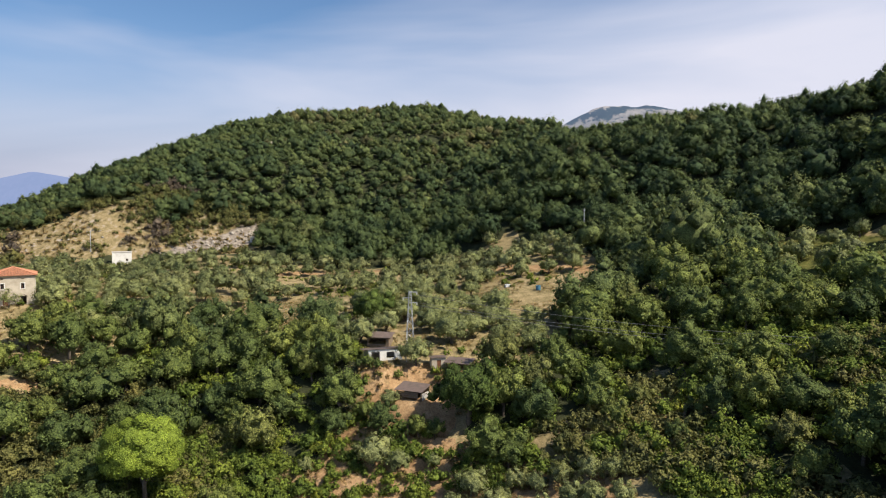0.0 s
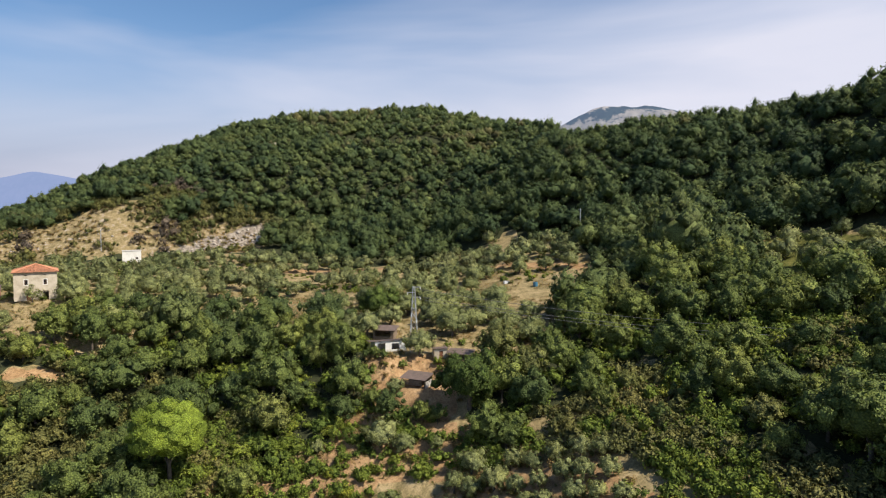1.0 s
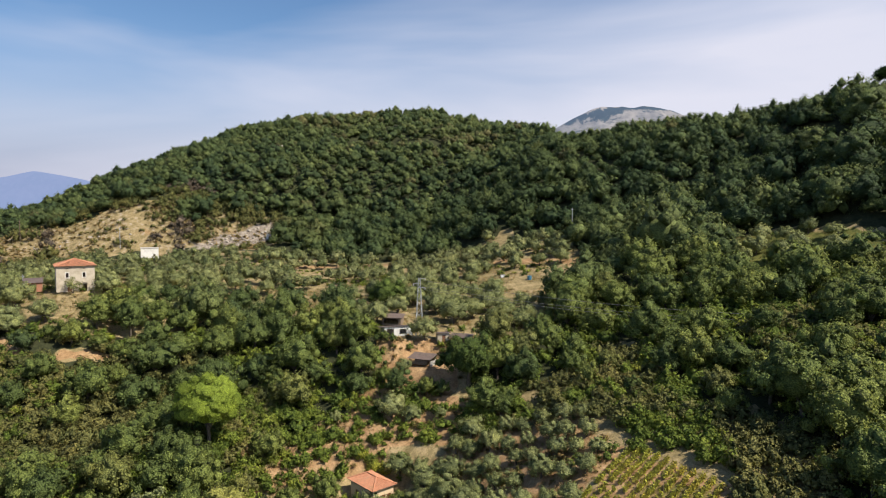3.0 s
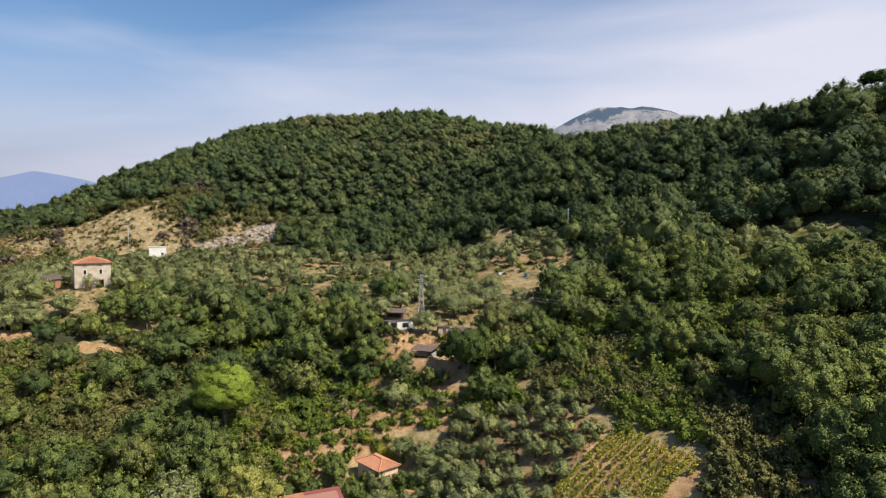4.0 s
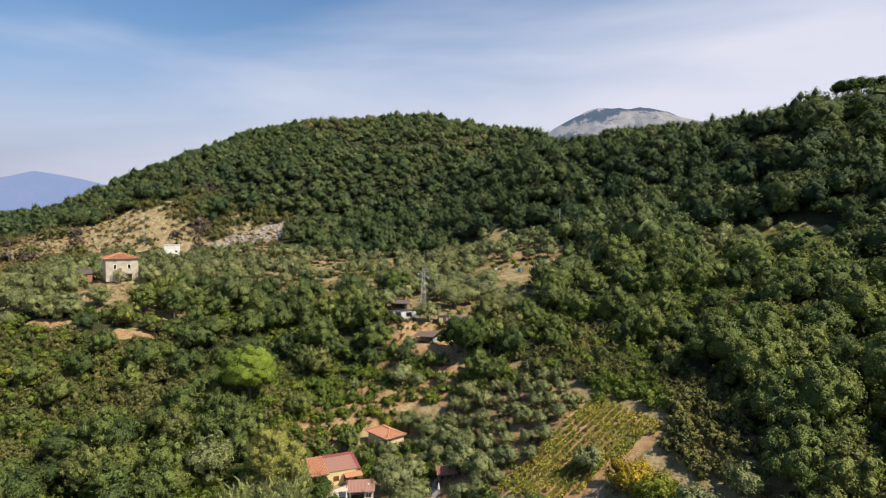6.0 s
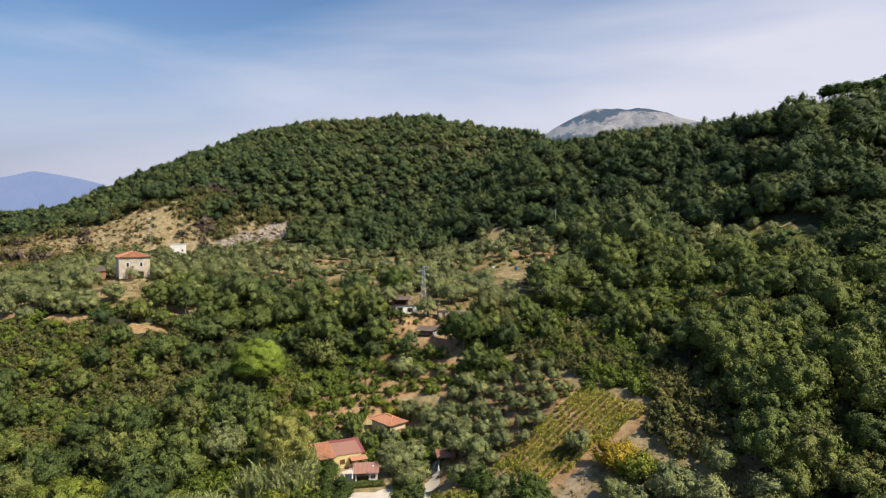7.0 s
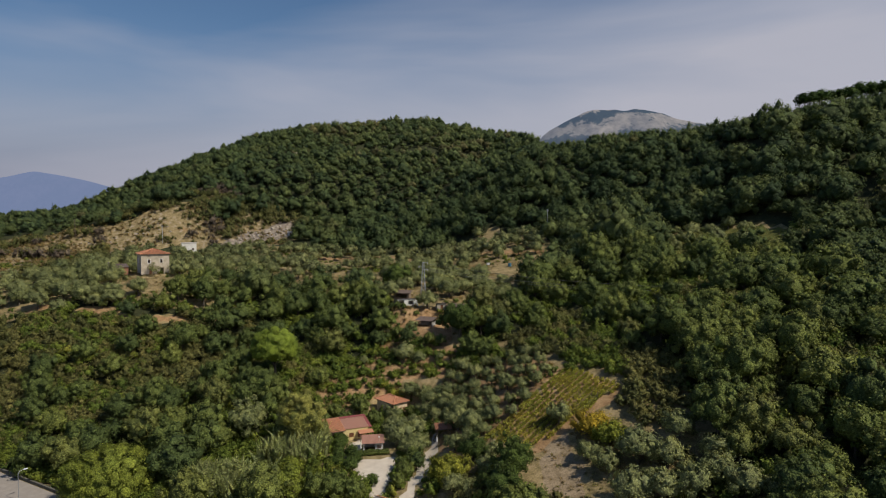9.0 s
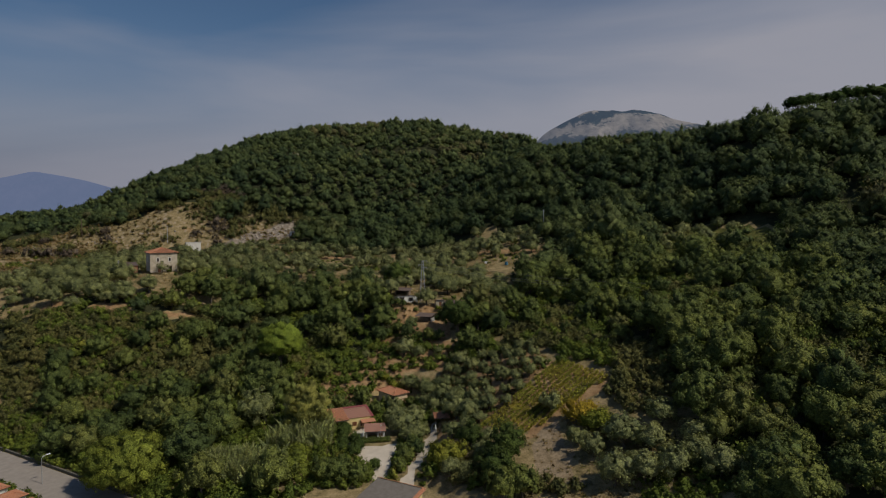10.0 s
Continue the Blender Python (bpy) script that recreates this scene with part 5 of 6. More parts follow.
def single_trees():
    def put(name, label, x, y, c, s, leaf, size=1.0):
        t = tree(name, label, "tree", "", c, s, leaf)
        t.matrix_basis, t.scale = stand(x, y, 0, size)
        return t

    put("stone_pine", "bright green rounded pine above the dark oaks", -39.6, 81.2, crown(5.3, 8.6, 4.0, 120, 90, 0.1, 1, 0.19, wild=0.7, uneven=0.04, filled=1.05, rough=0.12, puff=0.3, single=True, heart=3), stem(8, 0.32, 6, 2.6), PINE_LEAF)
    put("willow_tree", "tall pale yellow-green willow beside the homestead", -28.4, 58.6, crown(4.1, 10.4, 0.4, 70, 110, 0.11, 1, 0.25, wild=1.0, stretch=1.7, filled=0.98, puff=0.4, single=True, heart=3), stem(6, 0.35, 5, 2.2), WILLOW_LEAF)
    put("willow_tree", "grey-green poplar-like tree by the reeds", -39.5, 60, crown(3.1, 7.0, 1.2, 30, 80, 0.16, 2, 0.28, wild=1.0, stretch=1.6, filled=0.85), stem(4.6, 0.28, 5, 1.7), OLIVE)
    put("lime_tree", "bright green broad tree by the road", -57, 40.6, crown(7.2, 10.4, -0.6, 150, 80, 0.13, 1, 0.16, wild=1.1, filled=0.9, uneven=0.06, puff=0.45), stem(5.5, 0.4, 6, 3), LIME)
    put("oak_tree", "large dark oak at the edge of the bare yard", 3.4, 92.5, crown(4.9, 7.6, 1.0, 56, 60, 0.16, 1, 0.22, filled=0.9), stem(5, 0.4, 6, 2.4), DARK_OAK)
    put("oak_tree", "dark oak beside the lattice pylon", -15, 130, crown(4.3, 6.6, 0.6, 46, 50, 0.17, 1, 0.24, filled=0.9), stem(4.6, 0.35, 5, 2), DARK_OAK)
    put("bay_tree", "dense dark green bay tree beside the ploughed field", 10.2, 35.0, crown(3.1, 7.6, 0.2, 46, 80, 0.14, 1, 0.25), stem(4, 0.2, 4, 1.2), DARK_OAK)
    put("bay_tree", "dense dark green bay tree beside the ploughed field", 7.6, 30.4, crown(3.2, 6.2, 0.2, 40, 80, 0.14, 1, 0.26), stem(4, 0.2, 4, 1.2), DARK_OAK)
    put("bay_tree", "dark green rounded tree by the lane", 4.2, 43.4, crown(2.4, 4.4, 0.2, 30, 70, 0.14, 1, 0.28), stem(3, 0.2, 4, 1.0), DARK_OAK)
    put("fig_bush", "yellow-green fig bush beside the lane", 0.2, 40.2, crown(3.4, 3.8, 0.0, 34, 60, 0.18, 1, 0.27), stem(2, 0.15, 4, 1.2), SPRING)
    put("persimmon_bush", "yellow and orange autumn-leaved bush", 24.0, 41.4, crown(3.4, 3.4, 0.0, 24, 80, 0.16, 1, 0.32), stem(1.6, 0.12, 4, 1.0), YELLOW)
    put("persimmon_bush", "yellow-green leafy bush by the vineyard corner", 26.4, 38.2, crown(3.0, 3.2, 0.0, 34, 70, 0.16, 1, 0.27), stem(1.6, 0.12, 4, 1.0), SPRING)
    for x, y, r in ((-27.8, 40.5, 4.0), (-28.2, 47.0, 2.8), (-32.6, 41.5, 2.8)):
        put("leafy_bush", "bright green broad bush among the reeds", x, y, crown(r, r * 1.15, 0.0, 44, 60, 0.15, 1, 0.24, filled=0.75), stem(1.4, 0.12, 4, 1.0), LIME)
    for x, y, s in ((138.3, 180, 1.1), (144, 181, 1.15), (152.5, 180, 1.15), (159.4, 181, 1.2), (167.4, 180, 1.2), (177, 182, 1.2)):
        put("umbrella_pine", "flat-topped umbrella pine on the ridge", x, y, crown(4.4, 3.4, 6.2, 20, 60, 0.3, 1, 0.3, flat=0.35), stem(8, 0.3, 5, 2.6), DARK_PINE, s)
    for x, y, r in ((-12.5, 80.3, 1.5), (-14.6, 81.2, 1.2), (-10.6, 80.0, 1.2), (-17.2, 83.6, 0.9), (-18.6, 91.0, 1.2), (-16.0, 86.0, 0.8)):
        put("leafy_bush", "yellow-green garden bush on the dry terraces", x, y, crown(r, r * 1.2, 0.0, 16, 40, 0.13, 1, 0.34), stem(0.8, 0.07, 3, 0.4), SPRING)
    put("crest_oak", "lone dark oak on the hill crest", 40, 470, crown(4, 5.4, 0.8, 16, 40, 0.4, 1, 0.36), stem(3.5, 0.3, 4, 1.8), OAK)
    for x, y in ((-17.4, 46.2), (-17.0, 48.2), (-16.9, 50.2), (-20.4, 52.6), (-20.6, 54.6), (-20.7, 56.6), (-20.6, 58.6), (-21.6, 60.4), (-20.0, 50.4), (-19.8, 48.2), (-18.0, 52.2), (-13.0, 41.0)):
        put("clipped_bush", "dark green bush clipped round in the yard", x, y, crown(1.15, 2.3, 0.15, 14, 50, 0.13, 1, 0.45, uneven=0.05, filled=0.9), stem(1.2, 0.08, 3, 0.4), DARK_OAK, rng.uniform(0.9, 1.15))


oak_wood()
hill_wood()
olives()
undergrowth()
reeds()
single_trees()


# ---------------------------------------------------------------- buildings
def wall(parent, w, h, thick, openings, material, m, slope=0.0):
    """A wall with openings through it: along x from 0 to w, its outer face at y = 0. slope: how much higher its far end is."""
    us = sorted({0.0, w, *(o[0] for o in openings), *(o[1] for o in openings)})
    vs = sorted({0.0, h, *(o[2] for o in openings), *(o[3] for o in openings)})
    verts, faces = [], []

    def quad(*ps):
        n = len(verts)
        verts.extend((u, y, v + (slope * u / w if v == h else 0)) for u, y, v in ps)
        faces.append((n, n + 1, n + 2, n + 3))

    def void(u, v):
        return any(o[0] <= u <= o[1] and o[2] <= v <= o[3] for o in openings)

    for a, b in zip(us, us[1:]):
        for c, d in zip(vs, vs[1:]):
            if not void((a + b) / 2, (c + d) / 2):
                quad((a, 0, c), (b, 0, c), (b, 0, d), (a, 0, d))
                quad((b, thick, c), (a, thick, c), (a, thick, d), (b, thick, d))
    for a, b, c, d, *_ in openings:
        quad((a, 0, c), (a, 0, d), (a, thick, d), (a, thick, c))
        quad((b, 0, d), (b, 0, c), (b, thick, c), (b, thick, d))
        quad((a, 0, d), (b, 0, d), (b, thick, d), (a, thick, d))
        quad((b, 0, c), (a, 0, c), (a, thick, c), (b, thick, c))
    quad((0, 0, h), (w, 0, h), (w, thick, h), (0, thick, h))
    quad((0, thick, 0), (0, 0, 0), (0, 0, h), (0, thick, h))
    quad((w, 0, 0), (w, thick, 0), (w, thick, h), (w, 0, h))
    made = child("wall", solid("wall", verts, faces, material), parent, m)
    for a, b, c, d, kind in openings:
        fill_opening(made, a, b, c, d, kind, thick)
    return made


def fill_opening(parent, a, b, c, d, kind, thick):
    """A window, a door or closed shutters, set back into the opening."""
    y, e = thick * 0.45, 0.06
    if kind == "open":
        return
    if kind == "window":
        v, f = boxes((a, a + e, y, y + 0.05, c, d), (b - e, b, y, y + 0.05, c, d), (a + e, b - e, y, y + 0.05, c, c + e), (a + e, b - e, y, y + 0.05, d - e, d),
                     ((a + b) / 2 - 0.02, (a + b) / 2 + 0.02, y, y + 0.05, c + e, d - e))
        w = child("window", solid("window", v, f, SHUTTER), parent, label="brown timber window frame")
        child("pane", solid("pane", *box(a + e, b - e, y + 0.02, y + 0.03, c + e, d - e), DARK), w)
        v, f = boxes((a - 0.1, b + 0.1, -0.08, 0.0, c - 0.1, c), (a - 0.14, a, -0.03, -0.002, c, d + 0.14), (b, b + 0.14, -0.03, -0.002, c, d + 0.14), (a, b, -0.03, -0.002, d, d + 0.14))
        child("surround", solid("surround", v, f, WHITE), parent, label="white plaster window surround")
    elif kind == "shutters":
        for u0, u1 in ((a, (a + b) / 2 - 0.01), ((a + b) / 2 + 0.01, b)):
            slats = [(u0, u1, 0.02, 0.06, c, c + 0.07), (u0, u1, 0.02, 0.06, d - 0.07, d)]
            slats += [(u0, u1, 0.03, 0.05, z, z + 0.05) for z in np.arange(c + 0.09, d - 0.1, 0.075)]
            child("shutter", solid("shutter", *boxes(*slats), SHUTTER), parent, label="closed brown timber shutter")
    else:
        dd = child("door", solid("door", *boxes((a, b, y, y + 0.05, c, d), (a + 0.1, b - 0.1, y - 0.015, y, c + 0.12, d - 0.12)), SHUTTER), parent, label="brown timber door")
        child("handle", solid("handle", *box(b - 0.16, b - 0.1, y - 0.06, y - 0.015, 0.8 + c, 0.92 + c), STEEL), dd)


def four_walls(base, w, d, h, thick, material, front=(), right=(), back=(), left=(), rise=0.0):
    """rise: how much higher the back wall is, under a single-pitch roof."""
    wall(base, w, h, thick, list(front), material, pose(-w / 2, -d / 2, 0))
    wall(base, d - 2 * thick, h, thick, list(right), material, pose(w / 2, -d / 2 + thick, 0, 0, 0, 90), rise)
    wall(base, w, h + rise, thick, list(back), material, pose(w / 2, d / 2, 0, 0, 0, 180))
    m = pose(-w / 2, d / 2 - thick, 0, 0, 0, -90)
    v = wall(base, d - 2 * thick, h, thick, list(left), material, m)
    if rise:
        for p in v.data.vertices:
            if p.co.z == np.float32(h):
                p.co.z += rise * (1 - p.co.x / (d - 2 * thick))


def tiled_slope(parent, eave_a, eave_b, top_a, top_b, material, pitch=0.24, course=0.42, label=""):
    """A roof slope of round clay tiles laid in courses, with its boarding under them."""
    ea, eb, ta, tb = (np.array(p, float) for p in (eave_a, eave_b, top_a, top_b))
    n = max(2, int(np.linalg.norm(eb - ea) / pitch))
    rows = max(2, int(max(np.linalg.norm(ta - ea), np.linalg.norm(tb - eb), np.linalg.norm((ta + tb - ea - eb) / 2)) / course))
    up = np.cross(eb - ea, (ta + tb) / 2 - ea)
    up /= np.linalg.norm(up)
    verts, faces = [], []
    across = (eb - ea) / np.linalg.norm(eb - ea)
    full = np.linalg.norm(eb - ea)
    for r in range(rows):
        s0, s1 = r / rows, min(1.0, (r + 1.12) / rows)
        for k in range(n):
            u0, u1 = k / n * full, (k + 1) / n * full
            lo = [ea + (ta - ea) * s for s in (s0, s1)]
            hi = [eb + (tb - eb) * s for s in (s0, s1)]
            span0, span1 = [(float((lo[i] - ea) @ across), float((hi[i] - ea) @ across)) for i in (0, 1)]
            if u1 <= span0[0] + 0.02 or u0 >= span0[1] - 0.02:
                continue
            a0, b0, a1, b1 = max(u0, span0[0]), min(u1, span0[1]), max(u0, span1[0]), min(u1, span1[1])
            if b1 <= a1:
                a1 = b1 = (max(u0, min(u1, (span1[0] + span1[1]) / 2)))
            lift = np.random.uniform(-0.012, 0.012)
            base0 = lo[0] - across * span0[0]
            base1 = lo[1] - across * span1[0]
            row = []
            for bs, a, b, z in ((base0, a0, b0, 0.075), (base1, a1, b1, 0.03)):
                for f, hgt in ((0, 0), (0.3, 0.06), (0.7, 0.06), (1, 0)):
                    row.append(bs + across * (a + (b - a) * f) + up * (z + hgt + lift))
            m = len(verts)
            verts += row
            faces += [(m + i, m + i + 1, m + i + 5, m + i + 4) for i in range(3)]
    tiles = child("tiles", solid("tiles", verts, faces, material), parent, label=label)
    q = [ea, eb, tb, ta] if np.linalg.norm(ta - tb) > 0.01 else [ea, eb, ta]
    k = len(q)
    under = [p - up * 0.08 for p in q]
    fs = [tuple(range(k)), tuple(range(2 * k - 1, k - 1, -1))] + [(i, i + k, (i + 1) % k + k, (i + 1) % k) for i in range(k)]
    child("boarding", solid("boarding", q + under, fs, TIMBER), parent)
    return tiles


def sheet_slope(parent, x0, x1, y0, y1, z0, z1, material, wave=0.2, label="", name="roof_sheet"):
    """A corrugated sheet that falls from y1 to y0."""
    n = int((x1 - x0) / wave * 4)
    xs = np.linspace(x0, x1, n + 1)
    zz = 0.016 * np.sin((xs - x0) / wave * 2 * np.pi)
    v = [(x, y, z + h + g) for g in (0.0, 0.03) for y, z in ((y0, z0), (y1, z1)) for x, h in zip(xs, zz)]
    k = n + 1
    f = [(i, i + k, i + k + 1, i + 1) for i in range(n)] + [(2 * k + i, 2 * k + i + 1, 3 * k + i + 1, 3 * k + i) for i in range(n)]
    f += [(i, i + 1, 2 * k + i + 1, 2 * k + i) for i in range(n)] + [(k + i + 1, k + i, 3 * k + i, 3 * k + i + 1) for i in range(n)]
    return child(name, solid(name, v, f, material), parent, label=label)


def hip_roof(base, w, d, h, rise, over, material):
    a, b = w / 2 + over, d / 2 + over
    r = max(0.0, b - a)
    c = [(-a, -b, h), (a, -b, h), (a, b, h), (-a, b, h)]
    f, k = (0, -r, h + rise), (0, r, h + rise)
    if w > d:
        r = a - b
        f, k = (-r, 0, h + rise), (r, 0, h + rise)
        slopes = [(c[0], c[1], f, k), (c[1], c[2], k, k), (c[2], c[3], k, f), (c[3], c[0], f, f)]
    else:
        slopes = [(c[0], c[1], f, f), (c[1], c[2], f, k), (c[2], c[3], k, k), (c[3], c[0], k, f)]
    roof = child("roof", solid("ridge", *ridge_tiles([(p, f if n in ((0, 1) if w <= d else (0, 3)) else k) for n, p in enumerate(c)] + [(f, k)]), material), base, label="hipped roof of orange clay tiles")
    for s in slopes:
        tiled_slope(roof, *s, material)
    return roof


def ridge_tiles(edges):
    verts, faces = [], []
    for p, q in edges:
        p, q = np.array(p, float), np.array(q, float)
        if np.linalg.norm(q - p) < 0.05:
            continue
        v, t = tube([p + (0, 0, 0.1), (p + q) / 2 + (0, 0, 0.11), q + (0, 0, 0.1)], [0.12, 0.12, 0.12], 6)
        faces += [tuple(i + len(verts) for i in f) for f in t]
        verts += list(v)
    return verts, faces


def farmhouse():
    z = 62.2
    base = empty("farmhouse", pose(-88.9, 129.0, z, 0, 0, 33))
    w, d, h = 7.8, 8.0, 5.9
    ups = [(1.9, 2.5, 3.3, 4.4, "window"), (5.3, 5.9, 3.3, 4.4, "window"), (1.95, 2.45, 5.2, 5.5, "open"), (5.35, 5.85, 5.2, 5.5, "open"), (2.2, 3.1, 0.0, 1.75, "door"), (5.2, 6.2, 0.0, 1.8, "open")]
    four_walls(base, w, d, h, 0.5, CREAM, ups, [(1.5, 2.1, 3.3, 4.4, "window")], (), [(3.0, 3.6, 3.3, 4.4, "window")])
    hip_roof(base, w, d, h, 1.5, 0.35, TILE)
    child("floor_slab", solid("floor_slab", *box(-w / 2 + 0.5, w / 2 - 0.5, -d / 2 + 0.5, d / 2 - 0.5, 2.75, 2.95), TIMBER), base)
    for u in (2.65, 5.7):
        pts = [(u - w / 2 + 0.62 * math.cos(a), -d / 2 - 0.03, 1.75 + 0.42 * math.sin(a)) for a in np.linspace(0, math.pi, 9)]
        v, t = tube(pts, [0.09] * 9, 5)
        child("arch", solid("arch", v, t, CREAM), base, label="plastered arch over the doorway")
    tagged(base, "two-storey cream farmhouse with a hipped clay tile roof", "house")
    side = empty("farm_annex", pose(-98.6, 128.6, z - 0.3, 0, 0, 33))
    four_walls(side, 3.6, 5.0, 2.2, 0.35, simple_material("red brown plaster", (0.34, 0.15, 0.09), (0.42, 0.2, 0.12), 0.6), [(1.0, 2.4, 0, 1.8, "open")], rise=0.6)
    sheet_slope(side, -2.0, 2.0, -2.8, 2.8, 2.2, 2.92, RUST)
    tagged(side, "low red-brown farm annex with a sheet roof", "outbuilding")
    bush = crown(2.0, 2.9, 0.3, 18, 34, 0.15, 0, 0.36, wild=1.2, filled=0.45, heart=0, uneven=0.35)
    t = tree("climbing_shrub", "sprawling grey-green shrub before the farmhouse doors", "shrub", "", bush, stem(1.6, 0.1, 5, 1.0), OLIVE)
    t.matrix_basis = pose(-86.6, 124.2, on_land(-86.6, 124.2))


def small_house():
    base = empty("cottage", pose(-12.1, 74.4, 36.35, 0, 0, 42))
    w, d, h = 3.7, 6.0, 2.85
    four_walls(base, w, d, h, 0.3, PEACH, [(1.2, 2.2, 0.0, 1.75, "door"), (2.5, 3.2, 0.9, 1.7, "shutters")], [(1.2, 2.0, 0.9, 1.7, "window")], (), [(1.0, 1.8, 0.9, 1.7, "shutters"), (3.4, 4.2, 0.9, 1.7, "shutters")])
    hip_roof(base, w, d, h, 0.95, 0.4, TILE)
    tagged(base, "small peach cottage with a hipped orange tile roof", "house")


def main_house():
    base = empty("guest_house", pose(-20.5, 63.8, 34.55, 0, 0, 24))
    w, d, h, rise = 8.2, 4.6, 2.45, 0.85
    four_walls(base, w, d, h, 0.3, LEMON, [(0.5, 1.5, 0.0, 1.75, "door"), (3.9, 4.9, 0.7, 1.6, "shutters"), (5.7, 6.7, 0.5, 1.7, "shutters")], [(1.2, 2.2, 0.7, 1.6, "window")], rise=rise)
    slope = rise / d
    roof = tiled_slope(base, (-4.6, -3.0, h - 0.7 * slope + 0.05), (-1.0, -3.0, h - 0.7 * slope + 0.05), (-4.6, 2.7, h + rise + 0.12), (-1.0, 2.7, h + rise + 0.12), TILE, label="orange clay tiles")
    roof.name = "tiles"
    for x0, x1, y0, mat, label in ((-1.0, 3.9, -2.45, PINK_ROOF, "faded pink-brown roof sheet"), (3.92, 4.5, -2.7, RED_ROOF, "red roof sheet")):
        sheet_slope(base, x0, x1, y0, 1.9, h + (y0 + 2.3) * slope + 0.06, h + 4.2 * slope + 0.06, mat, 0.25, label)
    sheet_slope(base, -1.0, 4.5, 1.92, 2.7, h + 4.22 * slope + 0.1, h + 5.0 * slope + 0.1, RED_ROOF, 0.25, "red roof sheet")
    child("porch", solid("porch", *boxes(*[(x, x + 0.12, -3.9, -3.78, 0, 1.75) for x in (1.6, 4.2)]), TIMBER), base, label="timber porch posts")
    sheet = sheet_slope(base, 1.5, 4.5, -4.1, -2.5, 1.75, 2.0, TILE, 0.25, "small orange porch roof")
    sheet.name = "porch_roof"
    tagged(base, "long yellow house with tiled and red sheet roofs", "house")


def garden_shed():
    base = empty("garden_shed", pose(-14.5, 57.2, 34.55, 0, 0, 8))
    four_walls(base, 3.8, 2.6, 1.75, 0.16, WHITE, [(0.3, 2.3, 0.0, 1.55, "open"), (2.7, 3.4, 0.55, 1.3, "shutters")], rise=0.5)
    sheet_slope(base, -2.15, 2.15, -1.8, 1.5, 1.72, 2.36, PINK_ROOF, 0.22, "faded pink corrugated roof")
    tagged(base, "white garden shed with a pink corrugated roof", "shed")
    pole = empty("yard_lamp", pose(-13.1, 55.2, 34.55))
    v, t = tube([(0, 0, 0), (0, 0, 2.0), (0, 0, 3.0)], [0.04, 0.035, 0.03], 6)
    child("post", solid("post", v, t, STEEL), pole)
    b, f = blob(1)
    child("globe", solid("globe", b * 0.16 + (0, 0, 3.1), f, CLOTH, True), pole, label="white globe")
    tagged(pole, "slim steel yard lamp with a white globe", "lamp")
    # the clipped hedge in front
    h = crown(0.5, 1.2, 0.0, 8, 40, 0.13, 1, 0.6, uneven=0.05, filled=0.9)
    pieces = []
    for k in range(11):
        s = k / 10
        pieces.append((h[0] * (1, 1, rng.uniform(0.92, 1.08)) + (-17.0 + 5.4 * s, 53.4 + 0.9 * s, 34.5), h[1]))
    hedge = tri_mesh("hedge", *join(*pieces), OAK, None, np.tile(h[2], (11, 1)))
    tagged(new("hedge", hedge), "clipped dark green hedge along the car park", "hedge")


def canopy(name, label, x, y, turn, w, d, h, fall, material, z=None, tiled=False, boards=False):
    z = on_land(x, y, 0) if z is None else z
    base = empty(name, pose(x, y, z, 0, 0, turn))
    for px in (-w / 2 + 0.1, w / 2 - 0.22):
        for py, top in ((-d / 2 + 0.1, h), (d / 2 - 0.22, h + fall)):
            child("post", solid("post", *box(px, px + 0.12, py, py + 0.12, -0.4, top), TIMBER), base)
    a, b = h - 0.3 * fall / d, h + fall + 0.3 * fall / d
    if tiled:
        tiled_slope(base, (-w / 2 - 0.25, -d / 2 - 0.3, a + 0.08), (w / 2 + 0.25, -d / 2 - 0.3, a + 0.08), (-w / 2 - 0.25, d / 2 + 0.3, b + 0.08), (w / 2 + 0.25, d / 2 + 0.3, b + 0.08), material)
    else:
        sheet_slope(base, -w / 2 - 0.25, w / 2 + 0.25, -d / 2 - 0.3, d / 2 + 0.3, a + 0.05, b + 0.05, material, 0.3)
    if boards:
        for k in range(3):
            child("board", solid("board", *box(-w / 2, w / 2 - 0.6, -d / 2 - 0.02, -d / 2 + 0.02, 0.1 + 0.3 * k, 0.33 + 0.3 * k), TIMBER), base)
        child("back_wall", solid("back_wall", *box(-w / 2, w / 2, d / 2 - 0.08, d / 2, -0.3, h + fall * 0.9), TIMBER), base)
        child("side_wall", solid("side_wall", *box(w / 2 - 0.08, w / 2, -d / 2 + 0.3, d / 2 - 0.1, -0.3, 0.75), CONCRETE), base, label="low pale block wall")
    return tagged(base, label, "shelter")


